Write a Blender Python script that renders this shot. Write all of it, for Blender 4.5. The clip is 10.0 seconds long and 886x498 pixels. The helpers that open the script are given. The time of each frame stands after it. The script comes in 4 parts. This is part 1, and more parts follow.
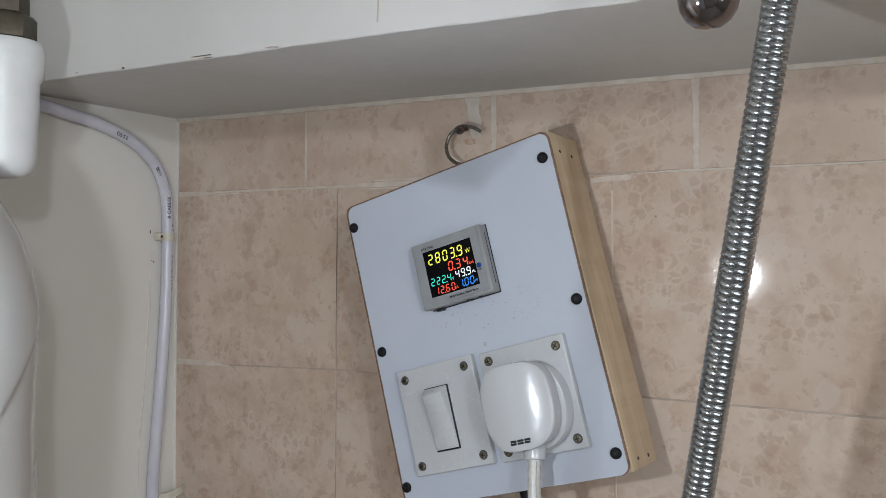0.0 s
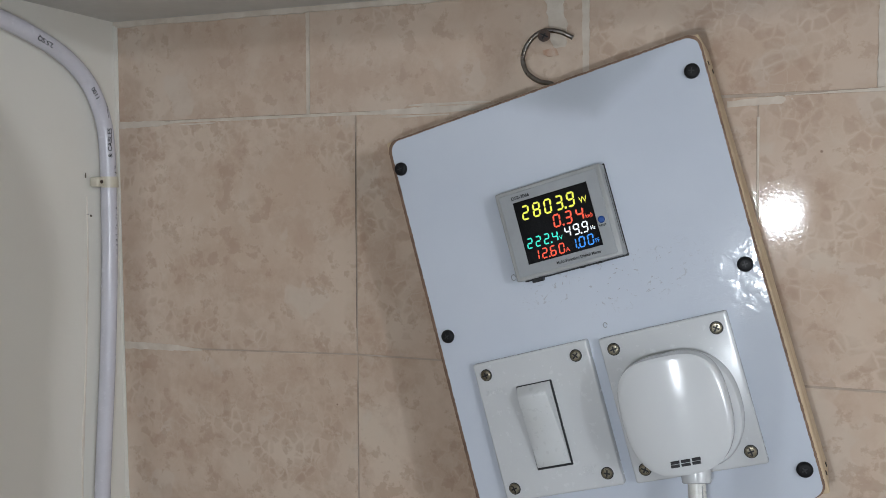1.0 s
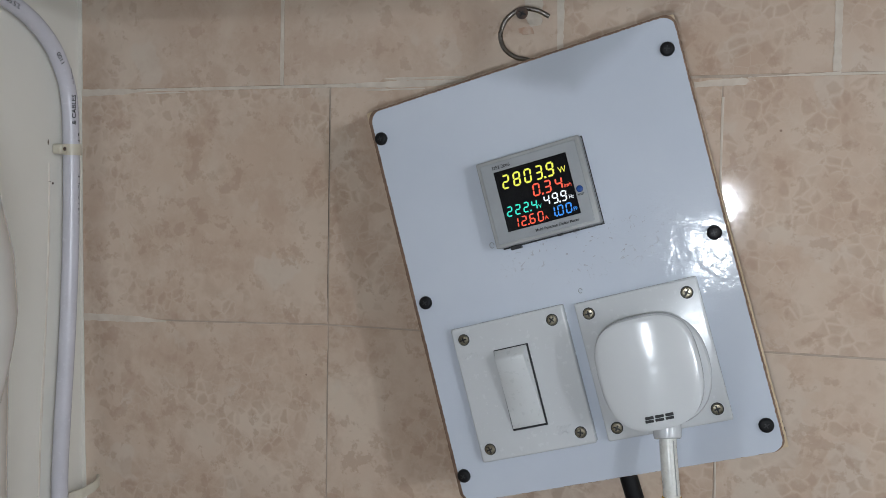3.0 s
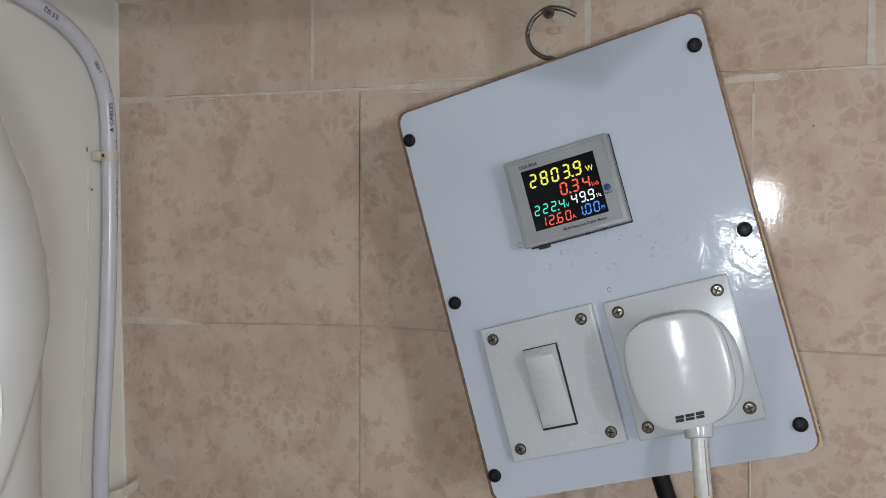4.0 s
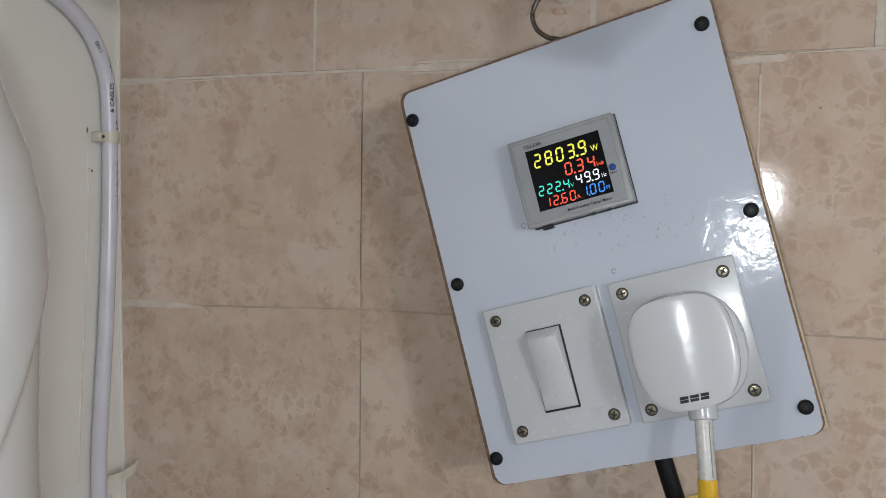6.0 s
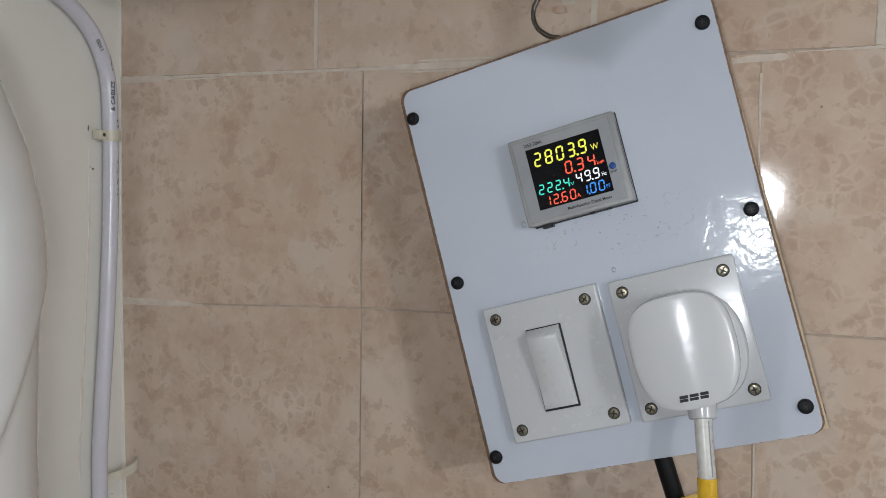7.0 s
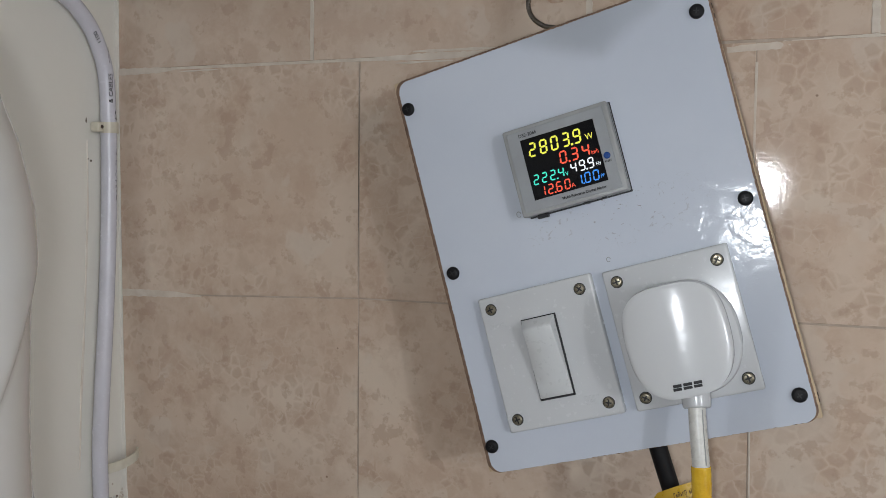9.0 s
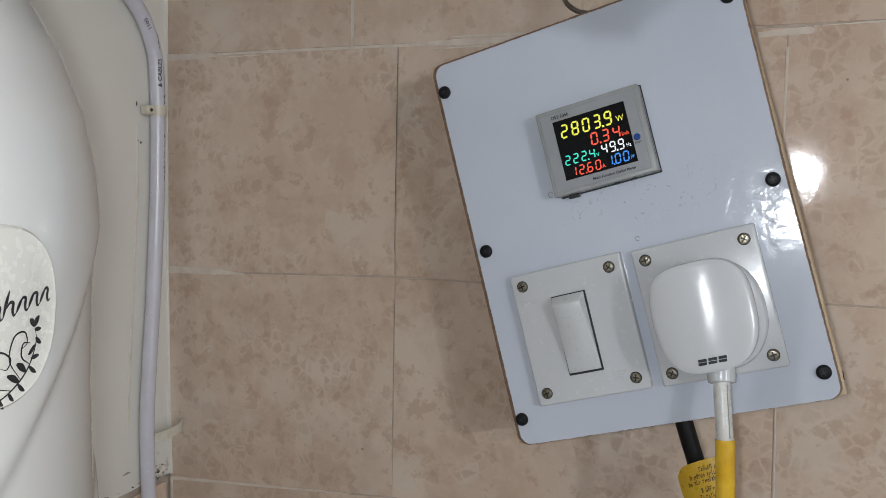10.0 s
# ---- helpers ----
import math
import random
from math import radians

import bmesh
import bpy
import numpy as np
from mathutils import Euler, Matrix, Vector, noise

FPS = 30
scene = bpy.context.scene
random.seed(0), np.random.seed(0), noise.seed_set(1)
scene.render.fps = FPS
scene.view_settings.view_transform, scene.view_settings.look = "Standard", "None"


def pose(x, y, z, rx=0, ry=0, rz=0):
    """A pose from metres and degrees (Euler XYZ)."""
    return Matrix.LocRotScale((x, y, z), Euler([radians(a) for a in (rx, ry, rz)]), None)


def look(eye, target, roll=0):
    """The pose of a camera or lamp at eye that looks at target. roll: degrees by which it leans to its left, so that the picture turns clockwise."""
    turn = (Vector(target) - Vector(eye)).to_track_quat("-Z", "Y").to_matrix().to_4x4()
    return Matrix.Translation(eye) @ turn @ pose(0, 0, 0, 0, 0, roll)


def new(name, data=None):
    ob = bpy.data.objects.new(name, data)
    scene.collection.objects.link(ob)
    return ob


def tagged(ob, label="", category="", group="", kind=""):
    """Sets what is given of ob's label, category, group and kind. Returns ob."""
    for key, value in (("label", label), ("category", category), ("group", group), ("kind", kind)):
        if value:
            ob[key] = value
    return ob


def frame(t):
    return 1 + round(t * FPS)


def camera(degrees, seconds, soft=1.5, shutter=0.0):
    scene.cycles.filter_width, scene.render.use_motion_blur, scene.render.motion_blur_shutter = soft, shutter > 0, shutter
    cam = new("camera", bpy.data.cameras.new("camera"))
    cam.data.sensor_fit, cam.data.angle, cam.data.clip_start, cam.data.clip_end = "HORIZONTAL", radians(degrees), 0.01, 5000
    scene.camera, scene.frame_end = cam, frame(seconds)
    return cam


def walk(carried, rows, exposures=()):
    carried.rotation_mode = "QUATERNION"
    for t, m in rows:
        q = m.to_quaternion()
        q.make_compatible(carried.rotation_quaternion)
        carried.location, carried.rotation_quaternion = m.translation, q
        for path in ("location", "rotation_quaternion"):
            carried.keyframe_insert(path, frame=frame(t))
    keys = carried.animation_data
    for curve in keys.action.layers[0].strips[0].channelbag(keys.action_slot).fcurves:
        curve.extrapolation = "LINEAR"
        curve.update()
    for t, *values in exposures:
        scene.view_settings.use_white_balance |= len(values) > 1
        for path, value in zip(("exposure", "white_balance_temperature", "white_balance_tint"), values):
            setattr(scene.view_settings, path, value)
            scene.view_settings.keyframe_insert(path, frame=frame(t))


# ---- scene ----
cam = camera(55.4, 10.0, soft=0.85)
PATH = [
    (0, (0.82, -0.75, 1.74), (-0.18, 0.982, 1.724), 0.7),
    (0.3, (0.684, -0.702, 1.756), (-0.038, 1.162, 1.682), -0.9),
    (0.5, (0.669, -0.677, 1.752), (-0.026, 1.197, 1.681), -1.2),
    (0.7, (0.658, -0.647, 1.747), (-0.048, 1.222, 1.64), -1.3),
    (1, (0.578, -0.633, 1.745), (-0.149, 1.223, 1.583), 0.2),
    (1.2, (0.515, -0.614, 1.733), (-0.073, 1.286, 1.528), 1.1),
    (1.5, (0.48, -0.599, 1.718), (0.153, 1.358, 1.469), 1.7),
    (2, (0.494, -0.619, 1.721), (0.248, 1.349, 1.465), 1.8),
    (2.5, (0.524, -0.653, 1.727), (0.095, 1.289, 1.523), 1.6),
    (2.7, (0.535, -0.66, 1.724), (0.043, 1.271, 1.553), 1.7),
    (3.8, (0.556, -0.663, 1.723), (-0.086, 1.224, 1.567), 0.6),
    (4, (0.555, -0.662, 1.721), (-0.092, 1.224, 1.567), 0.7),
    (4.5, (0.557, -0.661, 1.72), (-0.09, 1.225, 1.569), 0.6),
    (5, (0.552, -0.665, 1.715), (-0.099, 1.22, 1.557), 1.1),
    (5.5, (0.551, -0.659, 1.709), (-0.094, 1.227, 1.55), 1.1),
    (7, (0.553, -0.658, 1.708), (-0.098, 1.227, 1.546), 1.2),
    (7.5, (0.553, -0.655, 1.708), (-0.102, 1.228, 1.543), 1.2),
    (8, (0.551, -0.655, 1.706), (-0.103, 1.229, 1.542), 1.3),
    (8.5, (0.555, -0.656, 1.704), (-0.098, 1.228, 1.536), 1.2),
    (9, (0.56, -0.657, 1.707), (-0.101, 1.222, 1.526), 1.0),
    (9.5, (0.564, -0.669, 1.703), (-0.154, 1.186, 1.496), 1.6),
    (10, (0.57, -0.677, 1.698), (-0.172, 1.17, 1.499), 1.4),
]
EXPOSURES = [(0, 0.06, 6350, 10), (0.5, 0.12, 6400, 10), (1.0, 0.10, 6350, 9), (1.8, 0.04, 6200, 8), (2.5, 0.06, 6200, 8), (3.8, 0.04, 6500, 10), (7.0, 0.06, 6550, 10), (10, 0.0, 6550, 10)]
walk(cam, [(t, look(eye, target, roll)) for t, eye, target, roll in PATH], EXPOSURES)

# ---- light: one bulb on the side of the room and the small lamp that the filming phone holds ----
world = bpy.data.worlds.new("world")
scene.world = world
world.use_nodes = True
world.node_tree.nodes["Background"].inputs["Color"].default_value = (0.9, 0.93, 1.0, 1)
world.node_tree.nodes["Background"].inputs["Strength"].default_value = 0.05


def lamp(name, where, watts, radius, colour):
    data = bpy.data.lights.new(name, "POINT")
    data.energy, data.shadow_soft_size, data.color = watts, radius, colour
    ob = new(name, data)
    ob.location = where
    return ob


lamp("room_bulb", (2.20, -1.85, 2.10), 32.0, 0.04, (0.915, 0.97, 1.035))
lamp("phone_lamp", (0.547, -0.668, 1.694), 4.1, 0.010, (0.915, 0.97, 1.035))
# added fill lamp in the unseen east wall, softens the shade from that side
side_fill = bpy.data.lights.new("side_fill", "AREA")
side_fill.shape, side_fill.size, side_fill.size_y, side_fill.energy, side_fill.color = "RECTANGLE", 0.80, 0.90, 6.5, (0.915, 0.97, 1.035)
new("side_fill", side_fill).matrix_basis = pose(2.53, -1.40, 1.60, 90, 0, 90)

door_light = bpy.data.lights.new("door_light", "AREA")
door_light.shape, door_light.size, door_light.size_y, door_light.energy, door_light.color = "RECTANGLE", 0.58, 2.0, 0.8, (0.88, 0.96, 1.09)
new("door_light", door_light).matrix_basis = pose(0.32, -2.03, 1.04, 90, 0, 0)

# ---- materials ----


def material(name, colour, rough=0.5, metal=0.0, spec=0.5, coat=0.0):
    m = bpy.data.materials.new(name)
    m.use_nodes = True
    b = m.node_tree.nodes["Principled BSDF"]
    b.inputs["Base Color"].default_value = (*colour, 1)
    b.inputs["Roughness"].default_value = rough
    b.inputs["Metallic"].default_value = metal
    b.inputs["Specular IOR Level"].default_value = spec
    b.inputs["Coat Weight"].default_value = coat
    b.inputs["Coat Roughness"].default_value = 0.08
    return m


class Nodes:
    """Short hand for wiring a material."""

    def __init__(self, m):
        self.t = m.node_tree
        self.b = self.t.nodes["Principled BSDF"]

    def add(self, kind, **props):
        n = self.t.nodes.new(kind)
        for k, v in props.items():
            if k == "op":
                n.operation = v
            elif k == "blend":
                n.blend_type = v
            elif k == "feature":
                n.feature = v
        return n

    def link(self, a, b):
        self.t.links.new(a, b)

    def coords(self, scale=(1, 1, 1), per_object=0.0, kind="Object"):
        c = self.add("ShaderNodeTexCoord")
        mp = self.add("ShaderNodeMapping")
        mp.inputs["Scale"].default_value = scale
        self.link(c.outputs[kind], mp.inputs["Vector"])
        if per_object:
            info = self.add("ShaderNodeObjectInfo")
            mul = self.add("ShaderNodeMath", op="MULTIPLY")
            mul.inputs[1].default_value = per_object
            self.link(info.outputs["Random"], mul.inputs[0])
            self.link(mul.outputs[0], mp.inputs["Location"])
        return mp.outputs["Vector"]

    def noise(self, vec, scale, detail=4.0, rough=0.55, distort=0.0):
        n = self.add("ShaderNodeTexNoise")
        n.inputs["Scale"].default_value = scale
        n.inputs["Detail"].default_value = detail
        n.inputs["Roughness"].default_value = rough
        n.inputs["Distortion"].default_value = distort
        self.link(vec, n.inputs["Vector"])
        return n.outputs["Fac"], n.outputs["Color"]

    def ramp(self, fac, *stops):
        r = self.add("ShaderNodeValToRGB")
        e = r.color_ramp.elements
        while len(e) < len(stops):
            e.new(0.5)
        for el, (p, c) in zip(e, stops):
            el.position = p
            el.color = (*c, 1) if isinstance(c, tuple) else (c, c, c, 1)
        self.link(fac, r.inputs["Fac"])
        return r.outputs["Color"]

    def mix(self, fac, a, b, blend="MIX"):
        n = self.add("ShaderNodeMixRGB", blend=blend)
        for v, socket in ((fac, n.inputs[0]), (a, n.inputs[1]), (b, n.inputs[2])):
            if isinstance(v, (int, float)):
                socket.default_value = v if socket == n.inputs[0] else (v, v, v, 1)
            elif isinstance(v, tuple):
                socket.default_value = (*v, 1)
            else:
                self.link(v, socket)
        return n.outputs[0]

    def bump(self, height, strength, distance, after=None):
        n = self.add("ShaderNodeBump")
        n.inputs["Strength"].default_value = strength
        n.inputs["Distance"].default_value = distance
        self.link(height, n.inputs["Height"])
        if after is not None:
            self.link(after, n.inputs["Normal"])
        return n.outputs["Normal"]

    def base(self, c):
        self.link(c, self.b.inputs["Base Color"])

    def rough(self, c):
        self.link(c, self.b.inputs["Roughness"])

    def normal(self, c):
        self.link(c, self.b.inputs["Normal"])


def mottled(name, a, b, rough, scale=30.0, bump=0.15, depth=0.0005, metal=0.0, fine=250.0, coat=0.0):
    """A surface that wavers between two colours, with fine relief."""
    m = material(name, a, rough, metal, coat=coat)
    n = Nodes(m)
    v = n.coords()
    f, _ = n.noise(v, scale, 6)
    g, _ = n.noise(v, fine, 3)
    n.base(n.mix(n.ramp(f, (0.35, 0.0), (0.68, 1.0)), a, b))
    r = n.ramp(g, (0.2, max(rough - 0.08, 0.03)), (0.8, min(rough + 0.1, 1.0)))
    n.rough(r)
    n.normal(n.bump(g, bump, depth, n.bump(f, bump, depth * 3)))
    return m


def tile_material():
    """Glazed beige tile printed like brecciated marble: brown clasts and pale islands in a web of cream veins."""
    m = material("marbled_tile", (0.5, 0.4, 0.33), 0.12)
    n = Nodes(m)
    v = n.coords(per_object=7.0)

    def warped(scale, amount, source):
        _, c = n.noise(v, scale, 3)
        return n.mix(amount, source, c, "ADD")

    soft = warped(14.0, 0.022, v)
    wob = warped(70.0, 0.007, soft)
    both = lambda a, b: n.mix(1.0, a, b, "MULTIPLY")

    def breccia(scale, keep, vec):
        """Broken stones of one size: a mask of the kept stones, a mask of the veins between them all."""
        e = n.add("ShaderNodeTexVoronoi", feature="DISTANCE_TO_EDGE")
        c = n.add("ShaderNodeTexVoronoi")
        for t in (e, c):
            t.inputs["Scale"].default_value = scale
            n.link(vec, t.inputs["Vector"])
        sep = n.add("ShaderNodeSeparateColor")
        n.link(c.outputs["Color"], sep.inputs[0])
        share = n.ramp(sep.outputs[0], (1 - keep - 0.10, 0.0), (1 - keep + 0.25, 1.0))
        return both(n.ramp(e.outputs["Distance"], (0.03, 0.0), (0.20, 1.0)), share), n.ramp(e.outputs["Distance"], (0.008, 1.0), (0.060, 0.0))

    broad, _ = n.noise(v, 7.0, 4, 0.55, 0.4)
    mid, _ = n.noise(v, 26.0, 6, 0.62, 0.2)
    base = n.mix(n.ramp(broad, (0.36, 0.0), (0.64, 1.0)), (0.585, 0.455, 0.352), (0.672, 0.558, 0.450))
    base = n.mix(n.ramp(mid, (0.46, 0.0), (0.62, 0.70)), base, (0.512, 0.378, 0.286))
    # pale greyish islands with a definite shore
    isle, _ = n.noise(wob, 17.0, 3, 0.5, 0.0)
    base = n.mix(n.ramp(isle, (0.600, 0.0), (0.625, 0.48)), base, (0.650, 0.570, 0.480))
    # belts of broken ground, fine and coarse
    area, _ = n.noise(v, 9.0, 4, 0.6, 0.5)
    fine_belt = n.ramp(area, (0.46, 0.0), (0.57, 1.0))
    far, _ = n.noise(n.coords(per_object=13.0), 8.0, 4, 0.6, 0.5)
    coarse_belt = n.ramp(far, (0.48, 0.0), (0.58, 1.0))
    stones, veins = breccia(105.0, 0.55, wob)
    base = n.mix(both(both(stones, fine_belt), 0.50), base, (0.425, 0.298, 0.215))
    patchy, _ = n.noise(v, 34.0, 3)
    here = n.ramp(patchy, (0.42, 0.0), (0.60, 1.0))
    base = n.mix(both(both(veins, both(fine_belt, here)), 0.30), base, (0.665, 0.585, 0.485))
    stones, veins = breccia(46.0, 0.40, wob)
    base = n.mix(both(both(stones, coarse_belt), 0.34), base, (0.440, 0.312, 0.228))
    base = n.mix(both(both(veins, both(coarse_belt, here)), 0.08), base, (0.655, 0.575, 0.475))
    stones, veins = breccia(12.0, 0.30, soft)
    base = n.mix(both(stones, 0.26), base, (0.450, 0.325, 0.242))
    base = n.mix(both(both(veins, here), 0.16), base, (0.655, 0.575, 0.475))
    blot, _ = n.noise(v, 62.0, 5, 0.62, 0.1)
    base = n.mix(n.ramp(blot, (0.560, 0.0), (0.620, 0.50)), base, (0.432, 0.305, 0.222))
    haze, _ = n.noise(v, 48.0, 8, 0.70, 0.1)
    base = n.mix(n.ramp(haze, (0.52, 0.0), (0.64, 0.32)), base, (0.645, 0.556, 0.452))
    dots = n.add("ShaderNodeTexVoronoi")
    dots.inputs["Scale"].default_value = 22.0
    n.link(v, dots.inputs["Vector"])
    base = n.mix(n.ramp(dots.outputs["Distance"], (0.016, 0.75), (0.028, 0.0)), base, (0.2, 0.12, 0.085))
    info = n.add("ShaderNodeObjectInfo")
    base = n.mix(n.ramp(info.outputs["Random"], (0.0, 0.0), (1.0, 0.20)), base, (0.46, 0.355, 0.285))
    n.base(base)
    fine, _ = n.noise(v, 420.0, 2)
    film, _ = n.noise(v, 14.0, 4)
    n.rough(n.ramp(film, (0.3, 0.06), (0.75, 0.10)))
    n.normal(n.bump(fine, 0.10, 0.0005, n.bump(mid, 0.05, 0.002)))
    return m


def laminate_material():
    """Glossy bluish-white laminate with fine scratches, a cast shadow painted grey near the top and dabs of dirt."""
    m = material("white_laminate", (0.70, 0.735, 0.80), 0.16)
    n = Nodes(m)
    v = n.coords()
    broad, _ = n.noise(v, 14.0, 4)
    base = n.mix(n.ramp(broad, (0.3, 0.0), (0.7, 1.0)), (0.515, 0.555, 0.628), (0.545, 0.583, 0.65))
    sep = n.add("ShaderNodeSeparateXYZ")
    n.link(v, sep.inputs[0])

    def calc(op, a, b):
        k = n.add("ShaderNodeMath", op=op)
        for val, s in ((a, k.inputs[0]), (b, k.inputs[1])):
            if isinstance(val, (int, float)):
                s.default_value = val
            else:
                n.link(val, s)
        return k.outputs[0]

    # a cast shadow painted into the colour: a soft wedge that hangs from the upper edge
    wob, _ = n.noise(v, 40.0, 3)
    wx = calc("ABSOLUTE", calc("SUBTRACT", sep.outputs[0], 0.040), 0)
    wy = calc("SUBTRACT", 0.147, sep.outputs[1])
    shadow_wedge = calc("ADD", calc("MULTIPLY", wx, 0.5), calc("ADD", wy, calc("MULTIPLY", wob, 0.010)))
    base = n.mix(n.ramp(shadow_wedge, (0.026, 0.7), (0.038, 0.0)), base, (0.40, 0.43, 0.48))
    # dabs of dirt below the meter
    dx = calc("SUBTRACT", sep.outputs[0], 0.02)
    dy = calc("MULTIPLY", calc("SUBTRACT", sep.outputs[1], 0.012), 3.0)
    far = calc("POWER", calc("ADD", calc("MULTIPLY", dx, dx), calc("MULTIPLY", dy, dy)), 0.5)
    near = n.ramp(far, (0.02, 1.0), (0.075, 0.0))
    speck, _ = n.noise(v, 120.0, 6, 0.65, 2.0)
    dab = n.mix(1.0, n.ramp(speck, (0.605, 0.0), (0.64, 0.95)), near, "MULTIPLY")
    base = n.mix(dab, base, (0.33, 0.32, 0.33))
    n.base(base)
    peel, _ = n.noise(v, 330.0, 3, 0.6)
    sv = n.coords(scale=(1.0, 1.8, 1.0))
    scr, _ = n.noise(sv, 150.0, 3, 0.6, 4.0)
    wave, _ = n.noise(v, 95.0, 2, 0.5, 0.6)
    worn, _ = n.noise(v, 22.0, 3)
    px = calc("SUBTRACT", sep.outputs[0], 0.083)
    py = calc("SUBTRACT", sep.outputs[1], -0.004)
    reach = calc("ADD", calc("POWER", calc("ADD", calc("MULTIPLY", px, px), calc("MULTIPLY", py, py)), 0.5), calc("MULTIPLY", worn, 0.04))
    patch = n.ramp(reach, (0.040, 1.0), (0.080, 0.0))
    scratches = n.mix(1.0, n.ramp(scr, (0.585, 0.0), (0.64, 1.0)), patch, "MULTIPLY")
    n.rough(n.mix(scratches, n.ramp(peel, (0.3, 0.09), (0.7, 0.15)), (0.2, 0.2, 0.2)))
    dents = n.mix(1.0, wave, patch, "MULTIPLY")
    n.normal(n.bump(scratches, 0.30, 0.0006, n.bump(dents, 0.22, 0.0016, n.bump(peel, 0.06, 0.0005))))
    return m


def wood_material():
    m = material("pine", (0.6, 0.42, 0.22), 0.6)
    n = Nodes(m)
    v = n.coords(scale=(1, 1, 14), kind="Object")
    w = n.coords(scale=(40, 40, 3))
    grain, _ = n.noise(w, 2.2, 6, 0.6, 1.0)
    broad, _ = n.noise(v, 3.0, 3)
    c = n.mix(n.ramp(grain, (0.35, 0.0), (0.65, 1.0)), (0.60, 0.47, 0.31), (0.47, 0.35, 0.22))
    c = n.mix(n.ramp(broad, (0.45, 0.0), (0.75, 0.5)), c, (0.70, 0.58, 0.41))
    n.base(c)
    n.normal(n.bump(grain, 0.3, 0.0006))
    return m


def paint_material(name, a, b):
    """Old emulsion on plaster: trowel waves, faint yellow stains, hairline dirt."""
    m = material(name, a, 0.55)
    n = Nodes(m)
    v = n.coords()
    f, _ = n.noise(v, 5.0, 5)
    g, _ = n.noise(v, 70.0, 5, 0.6)
    c = n.mix(n.ramp(f, (0.35, 0.0), (0.7, 1.0)), a, b)
    d, _ = n.noise(n.coords(scale=(1, 1, 0.4)), 38.0, 6, 0.75)
    c = n.mix(n.ramp(d, (0.68, 0.0), (0.80, 0.22)), c, (0.4, 0.36, 0.28))
    n.base(c)
    n.rough(n.ramp(g, (0.3, 0.42), (0.7, 0.62)))
    n.normal(n.bump(g, 0.10, 0.002, n.bump(f, 0.15, 0.008)))
    return m


def glow(name, colour, strength):
    m = bpy.data.materials.new(name)
    m.use_nodes = True
    b = m.node_tree.nodes["Principled BSDF"]
    b.inputs["Base Color"].default_value = (0.02, 0.02, 0.02, 1)
    b.inputs["Emission Color"].default_value = (*colour, 1)
    b.inputs["Emission Strength"].default_value = strength
    return m


TILE = tile_material()
GROUT = mottled("pale_grout", (0.66, 0.60, 0.52), (0.54, 0.47, 0.39), 0.8, 60, 0.4, 0.0008)
GROUT_DIM = mottled("beige_grout", (0.50, 0.42, 0.35), (0.36, 0.29, 0.23), 0.85, 50, 0.3, 0.0006)
CRACK = mottled("dirty_crack", (0.17, 0.13, 0.10), (0.09, 0.07, 0.055), 0.9, 300)
PAINT = paint_material("cream_wall_paint", (0.72, 0.698, 0.638), (0.695, 0.668, 0.605))
PAINT_WHITE = paint_material("white_beam_paint", (0.62, 0.61, 0.585), (0.56, 0.55, 0.52))
ROOM_TILE = mottled("beige_room_wall", (0.45, 0.43, 0.41), (0.38, 0.36, 0.34), 0.25, 9)
FLOORING = mottled("grey_floor", (0.38, 0.365, 0.35), (0.31, 0.30, 0.285), 0.4, 12)
LAMINATE = laminate_material()
BROWN_EDGE = mottled("hardboard_edge", (0.26, 0.165, 0.11), (0.16, 0.10, 0.07), 0.8, 120)
PINE = wood_material()
PLATE = mottled("white_switch_plastic", (0.55, 0.562, 0.573), (0.53, 0.542, 0.552), 0.22, 18, 0.015, 0.0002)
ROCKER = mottled("ivory_rocker_plastic", (0.56, 0.573, 0.578), (0.51, 0.52, 0.515), 0.3, 22, 0.06, 0.0003)
PLUG = mottled("glossy_white_plastic", (0.565, 0.578, 0.59), (0.55, 0.56, 0.568), 0.16, 12, 0.006, 0.0002)
BLACK = mottled("black_plastic", (0.013, 0.013, 0.014), (0.025, 0.025, 0.026), 0.35, 80, 0.1)
RUBBER = material("black_rubber", (0.006, 0.006, 0.007), 0.55, 0.0, 0.2)
CAP = material("dull_black_cap", (0.007, 0.007, 0.008), 0.5, 0.0, 0.25)
BEZEL = mottled("grey_meter_plastic", (0.31, 0.325, 0.335), (0.275, 0.285, 0.295), 0.42, 40, 0.1, 0.0003)
BEZEL_EDGE = mottled("grey_meter_edge", (0.34, 0.345, 0.34), (0.27, 0.275, 0.27), 0.4, 40, 0.1, 0.0003)
GLASS_BLACK = material("black_display", (0.004, 0.004, 0.005), 0.15, 0.0, 0.2)
BLUE = material("blue_button_plastic", (0.010, 0.06, 0.26), 0.25)
TAG_INK = material("brown_ink", (0.09, 0.045, 0.012), 0.6)
INK = material("black_ink", (0.012, 0.012, 0.014), 0.5)
STEEL = mottled("nickel_screw", (0.33, 0.30, 0.225), (0.20, 0.175, 0.125), 0.3, 300, 0.2, 0.0003, 1.0)
HOOK = mottled("dull_steel_wire", (0.26, 0.245, 0.23), (0.2, 0.17, 0.14), 0.3, 150, 0.2, 0.0003, 1.0)
RUST = mottled("rusty_iron", (0.045, 0.036, 0.032), (0.09, 0.05, 0.034), 0.75, 200, 0.4)
CHROME = material("chrome", (0.25, 0.22, 0.22), 0.06, 1.0)
HOSE_STEEL = mottled("stainless_hose", (0.44, 0.46, 0.47), (0.34, 0.36, 0.37), 0.20, 90, 0.1, 0.0003, 1.0)
